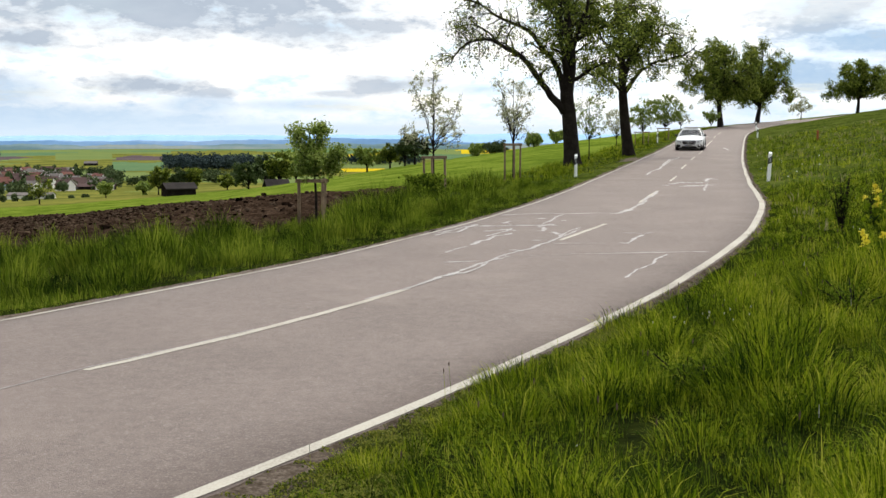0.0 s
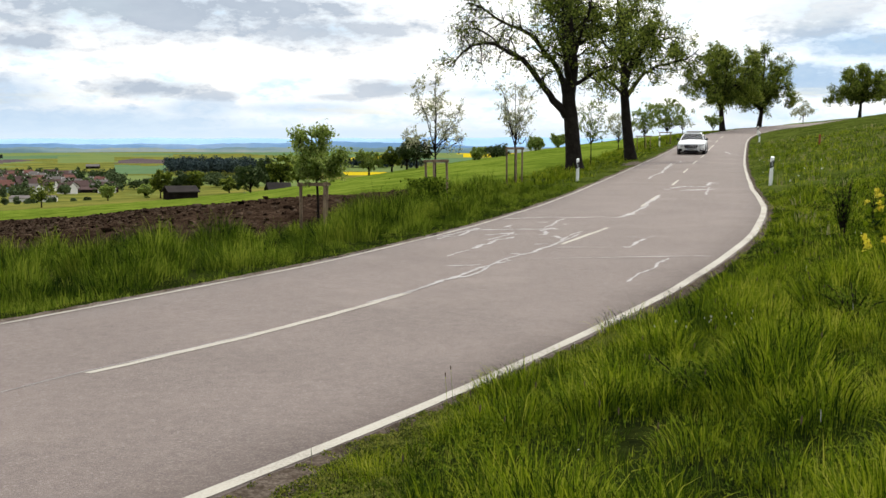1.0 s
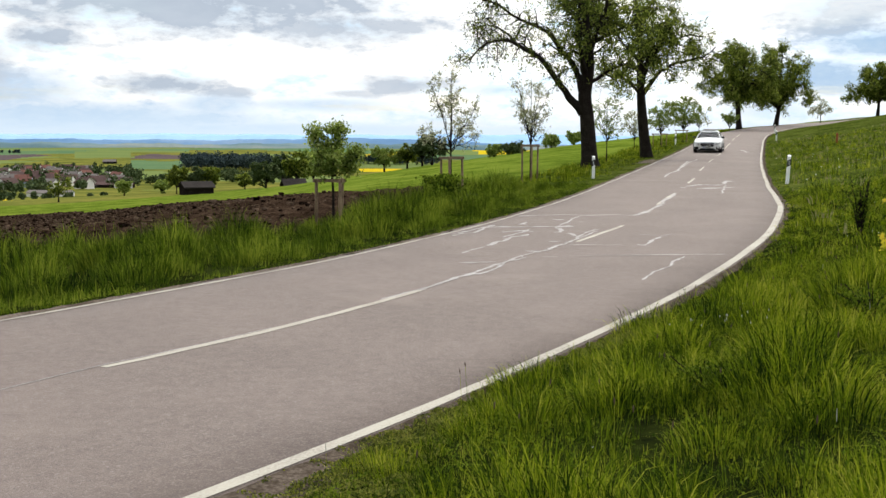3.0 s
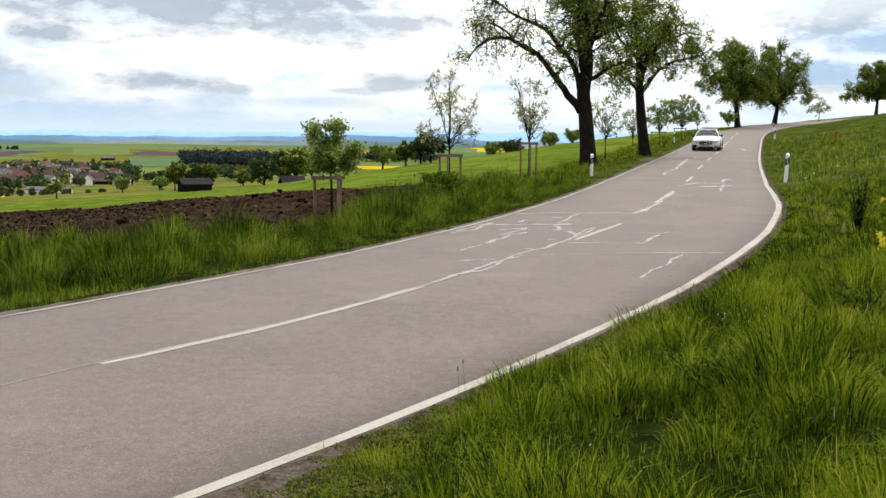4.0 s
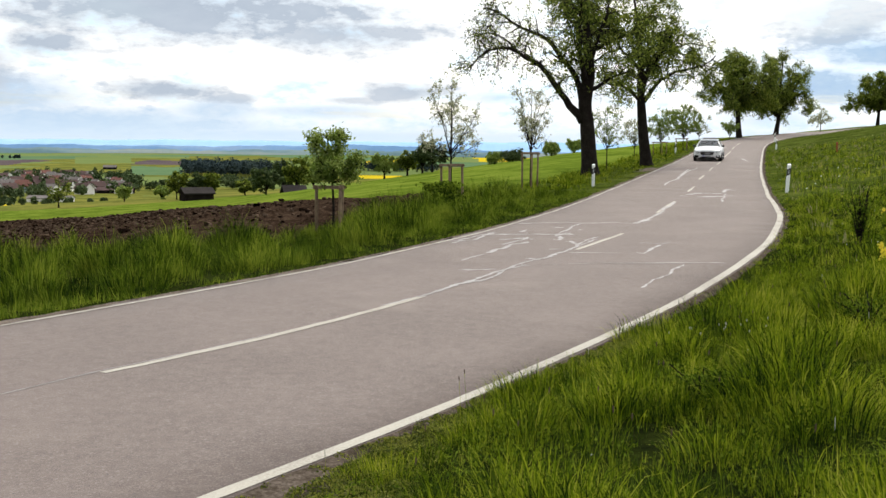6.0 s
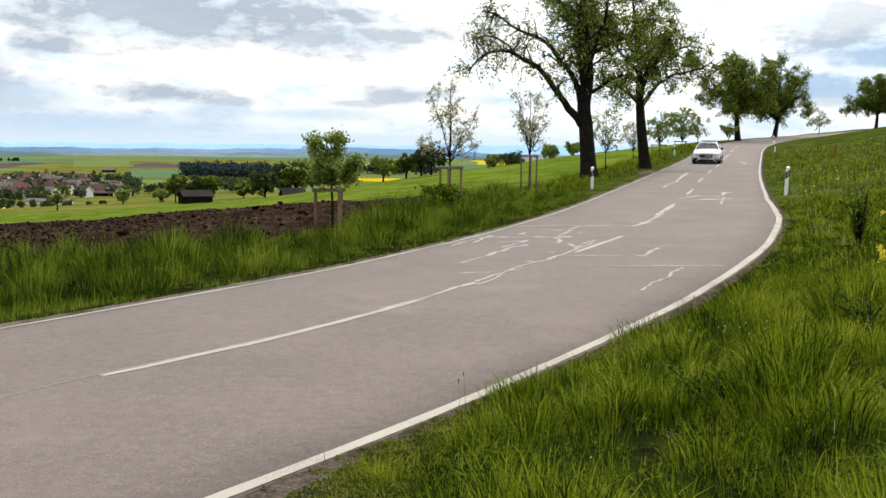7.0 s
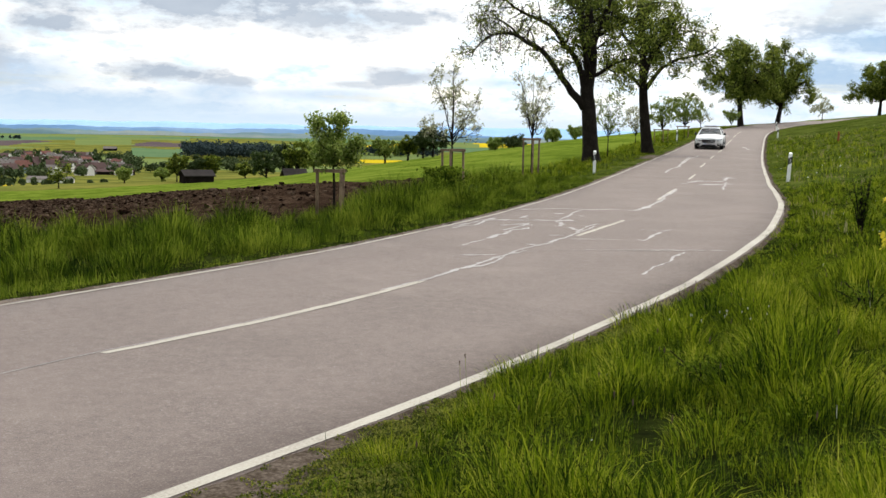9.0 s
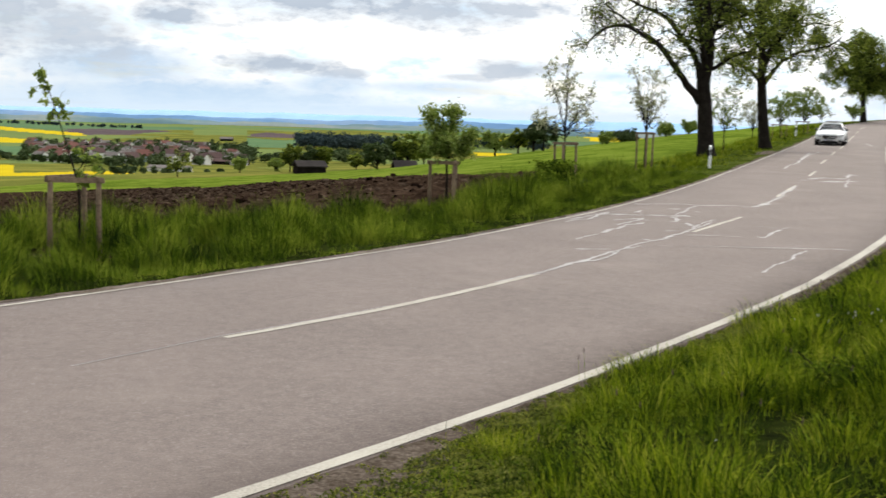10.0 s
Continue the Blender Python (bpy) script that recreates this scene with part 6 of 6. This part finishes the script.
    for sx in (-1, 1):
        for name, a, b, r in (("pillar", (0.80, -1.02, 0.93), (0.575, -0.20, 1.35), 0.036), ("pillar", (0.80, 0.28, 0.93), (0.60, 0.30, 1.40), 0.035),
                              ("pillar", (0.76, 1.80, 1.0), (0.56, 1.20, 1.36), 0.05)):
            g = Geo()
            mid = tuple((u + v) / 2 + e for u, v, e in zip(a, b, (0.02, 0, 0.02)))
            g.tube([(sx * v[0], v[1], v[2]) for v in (a, mid, b)], [r, r * 0.9, r * 0.85], 6)
            part(name, g, CAR_WHITE if r != 0.035 else CAR_BLACK, root)
        for name, quad in (("side_window", [(0.795, -0.85, 0.94), (0.80, 0.26, 0.94), (0.60, 0.28, 1.37), (0.59, -0.13, 1.345)]),
                           ("side_window", [(0.80, 0.31, 0.94), (0.775, 1.55, 0.97), (0.575, 1.12, 1.35), (0.60, 0.33, 1.37)])):
            g = Geo()
            g.add([(sx * x, y, z) for x, y, z in quad], [(0, 1, 2, 3) if sx > 0 else (3, 2, 1, 0)])
            part(name, g, GLASS, root)
    for name, (a, b) in (("windscreen", ((-1.04, 0.955, 0.77), (-0.22, 1.365, 0.56))), ("rear_window", ((1.92, 1.05, 0.72), (1.28, 1.355, 0.55)))):
        g = Geo()
        for t in (0, 0.33, 0.67, 1):
            y, z, w = (a[i] + (b[i] - a[i]) * t for i in range(3))
            g.v += [(w * f, y + (0.10 * f * f if name == "windscreen" else -0.08 * f * f), z + 0.02 * (1 - abs(2 * t - 1))) for f in (-1, -0.5, 0, 0.5, 1)]
        g.f = [(5 * i + j, 5 * i + j + 1, 5 * i + j + 6, 5 * i + j + 5) for i in range(3) for j in range(4)]
        part(name, g, GLASS, root, smooth=True)
    tub = Geo()
    tub.box(-0.74, -0.95, 0.92, 0.74, 1.75, 0.985, None, 0.02)
    part("dashboard", tub, SEAT, root)
    for sx, sy in ((-0.36, 0.25), (0.36, 0.25), (-0.36, 1.15), (0.36, 1.15)):
        g = Geo()
        g.box(-0.23, -0.06, 0.0, 0.23, 0.06, 0.28, Matrix.Translation((sx, sy, 0.96)) @ Matrix.Rotation(-0.2, 4, "X"), 0.03)
        g.box(-0.12, -0.04, 0.30, 0.12, 0.05, 0.42, Matrix.Translation((sx, sy, 0.94)) @ Matrix.Rotation(-0.2, 4, "X"), 0.02)
        part("seat", g, SEAT, root)

    # front: grille with two slats and a round emblem, lower intakes, lamps, plate
    g = Geo()
    pts = [(-0.43, 0.65), (-0.47, 0.58), (-0.37, 0.42), (0.37, 0.42), (0.47, 0.58), (0.43, 0.65)]
    g.add([(x, front(x) - 0.008, z) for x, z in pts] + [(x, -2.36, z) for x, z in pts],
          [tuple(range(6))] + [(i, i + 6, (i + 1) % 6 + 6, (i + 1) % 6) for i in range(6)])
    grille = part("grille", g, CAR_BLACK, root)
    for z in (0.50, 0.565):
        for sx in (-1, 1):
            g = Geo()
            g.tube([(sx * 0.10, -2.492, z), (sx * 0.42, -2.488, z + 0.01)], [0.005, 0.004], 5)
            part("slat", g, CHROME, grille, "chrome slat")
    g = Geo()
    g.tube([(0.105 * math.cos(a), -2.497, 0.535 + 0.105 * math.sin(a)) for a in np.linspace(0, 6.283, 19)], [0.011] * 19, 5, False)
    for a in (1.571, 3.665, 5.76):
        g.tube([(0, -2.497, 0.535), (0.1 * math.cos(a), -2.497, 0.535 + 0.1 * math.sin(a))], [0.012, 0.005], 4)
    part("emblem", g, CHROME, grille, "round chrome emblem")
    g = Geo()
    pts = [(-0.40, 0.31), (-0.60, 0.16), (0.60, 0.16), (0.40, 0.31)]
    g.add([(x, front(x) - 0.006, z) for x, z in pts] + [(x, -2.25, z) for x, z in pts], [(0, 1, 2, 3)] + [(i, i + 4, (i + 1) % 4 + 4, (i + 1) % 4) for i in range(4)])
    part("lower_intake", g, CAR_BLACK, root)
    for sx in (-1, 1):
        g = Geo()
        pts = [(0.58, 0.40), (0.56, 0.30), (0.62, 0.23), (0.82, 0.22), (0.845, 0.36), (0.78, 0.42)]
        g.add([(sx * x, front(x) - 0.006, z) for x, z in pts] + [(sx * x, -2.2, z) for x, z in pts],
              [tuple(range(6)) if sx < 0 else tuple(range(5, -1, -1))] + [(i, i + 6, (i + 1) % 6 + 6, (i + 1) % 6) for i in range(6)])
        part("side_intake", g, CAR_BLACK, root)
        g = Geo()
        pts = [(0.52, 0.60), (0.56, 0.66), (0.74, 0.735), (0.86, 0.76), (0.83, 0.66), (0.70, 0.60), (0.58, 0.575)]
        g.add([(sx * x, front(x) - 0.006, z - 0.03) for x, z in pts] + [(sx * x * 0.95, -2.0 + 0.3 * max(0, x - 0.5), z) for x, z in pts],
              [tuple(range(7)) if sx < 0 else tuple(range(6, -1, -1))] + [(i, i + 7, (i + 1) % 7 + 7, (i + 1) % 7) for i in range(7)])
        lamp = part("headlight", g, CAR_BLACK, root)
        g = Geo()
        g.tube([(sx * 0.56, front(0.56) - 0.008, 0.62), (sx * 0.70, front(0.70) - 0.008, 0.67), (sx * 0.83, front(0.83) - 0.008, 0.70)], [0.022, 0.028, 0.02], 6)
        g.tube([(sx * 0.60, front(0.60) - 0.004, 0.58), (sx * 0.69, front(0.69) - 0.004, 0.60), (sx * 0.78, front(0.78) - 0.004, 0.63)], [0.03, 0.036, 0.03], 6)
        part("lamp_lens", g, LAMP, lamp, "clear bright lamp lens")
        g = Geo()
        g.tube([(sx * 0.86, -0.82, 0.97), (sx * 0.95, -0.80, 1.0), (sx * 1.0, -0.79, 1.0), (sx * 1.03, -0.78, 1.0)], [0.03, 0.085, 0.085, 0.05], 8)
        part("wing_mirror", g, CAR_BLACK, root)
        g = Geo()
        g.box(sx * 0.915 - 0.01, -1.0, 0.17, sx * 0.915 + 0.02, 1.0, 0.25)
        part("sill", g, CAR_WHITE, root)
    g = Geo()
    g.box(-0.26, -2.515, 0.30, 0.26, -2.485, 0.405)
    plate = part("number_plate", g, PLATE, root, "blank pale number plate")
    g = Geo()
    g.box(-0.26, -2.52, 0.30, -0.215, -2.514, 0.405)
    part("plate_band", g, PLATE_BLUE, plate)
    g = Geo()
    g.box(-0.18, -2.519, 0.325, 0.20, -2.514, 0.38)
    part("plate_bar", g, ALLOY, plate)
    for sx in (-1, 1):
        g = Geo()
        g.box(sx * 0.62 - 0.16, 2.36, 0.78, sx * 0.62 + 0.16, 2.48, 0.90, None, 0.02)
        part("tail_light", g, RUST, root)
    for sx in (-1, 1):
        for y in (-1.47, 1.47):
            arch = Geo()
            arch.tube([(sx * 0.70, y, 0.345), (sx * 0.931, y, 0.345)], [0.375, 0.375], 24)
            part("wheel_arch", arch, CAR_BLACK, root)
            g = Geo()
            g.tube([(sx * 0.72, y, 0.335), (sx * 0.735, y, 0.335), (sx * 0.92, y, 0.335), (sx * 0.94, y, 0.335)], [0.29, 0.335, 0.335, 0.30], 26)
            wheel = part("tyre", g, TYRE, root)
            g = Geo()
            for k in range(10):
                a = 6.283 * k / 10
                g.tube([(sx * 0.945, y + 0.04 * math.cos(a), 0.335 + 0.04 * math.sin(a)), (sx * 0.946, y + 0.225 * math.cos(a), 0.335 + 0.225 * math.sin(a))], [0.016, 0.012], 4)
            g.tube([(sx * 0.946, y + 0.235 * math.cos(a), 0.335 + 0.235 * math.sin(a)) for a in np.linspace(0, 6.283, 25)], [0.012] * 25, 4, False)
            part("rim", g, ALLOY, wheel, "dark spoked alloy rim")
    return root


saloon_car(141.6, -0.85)
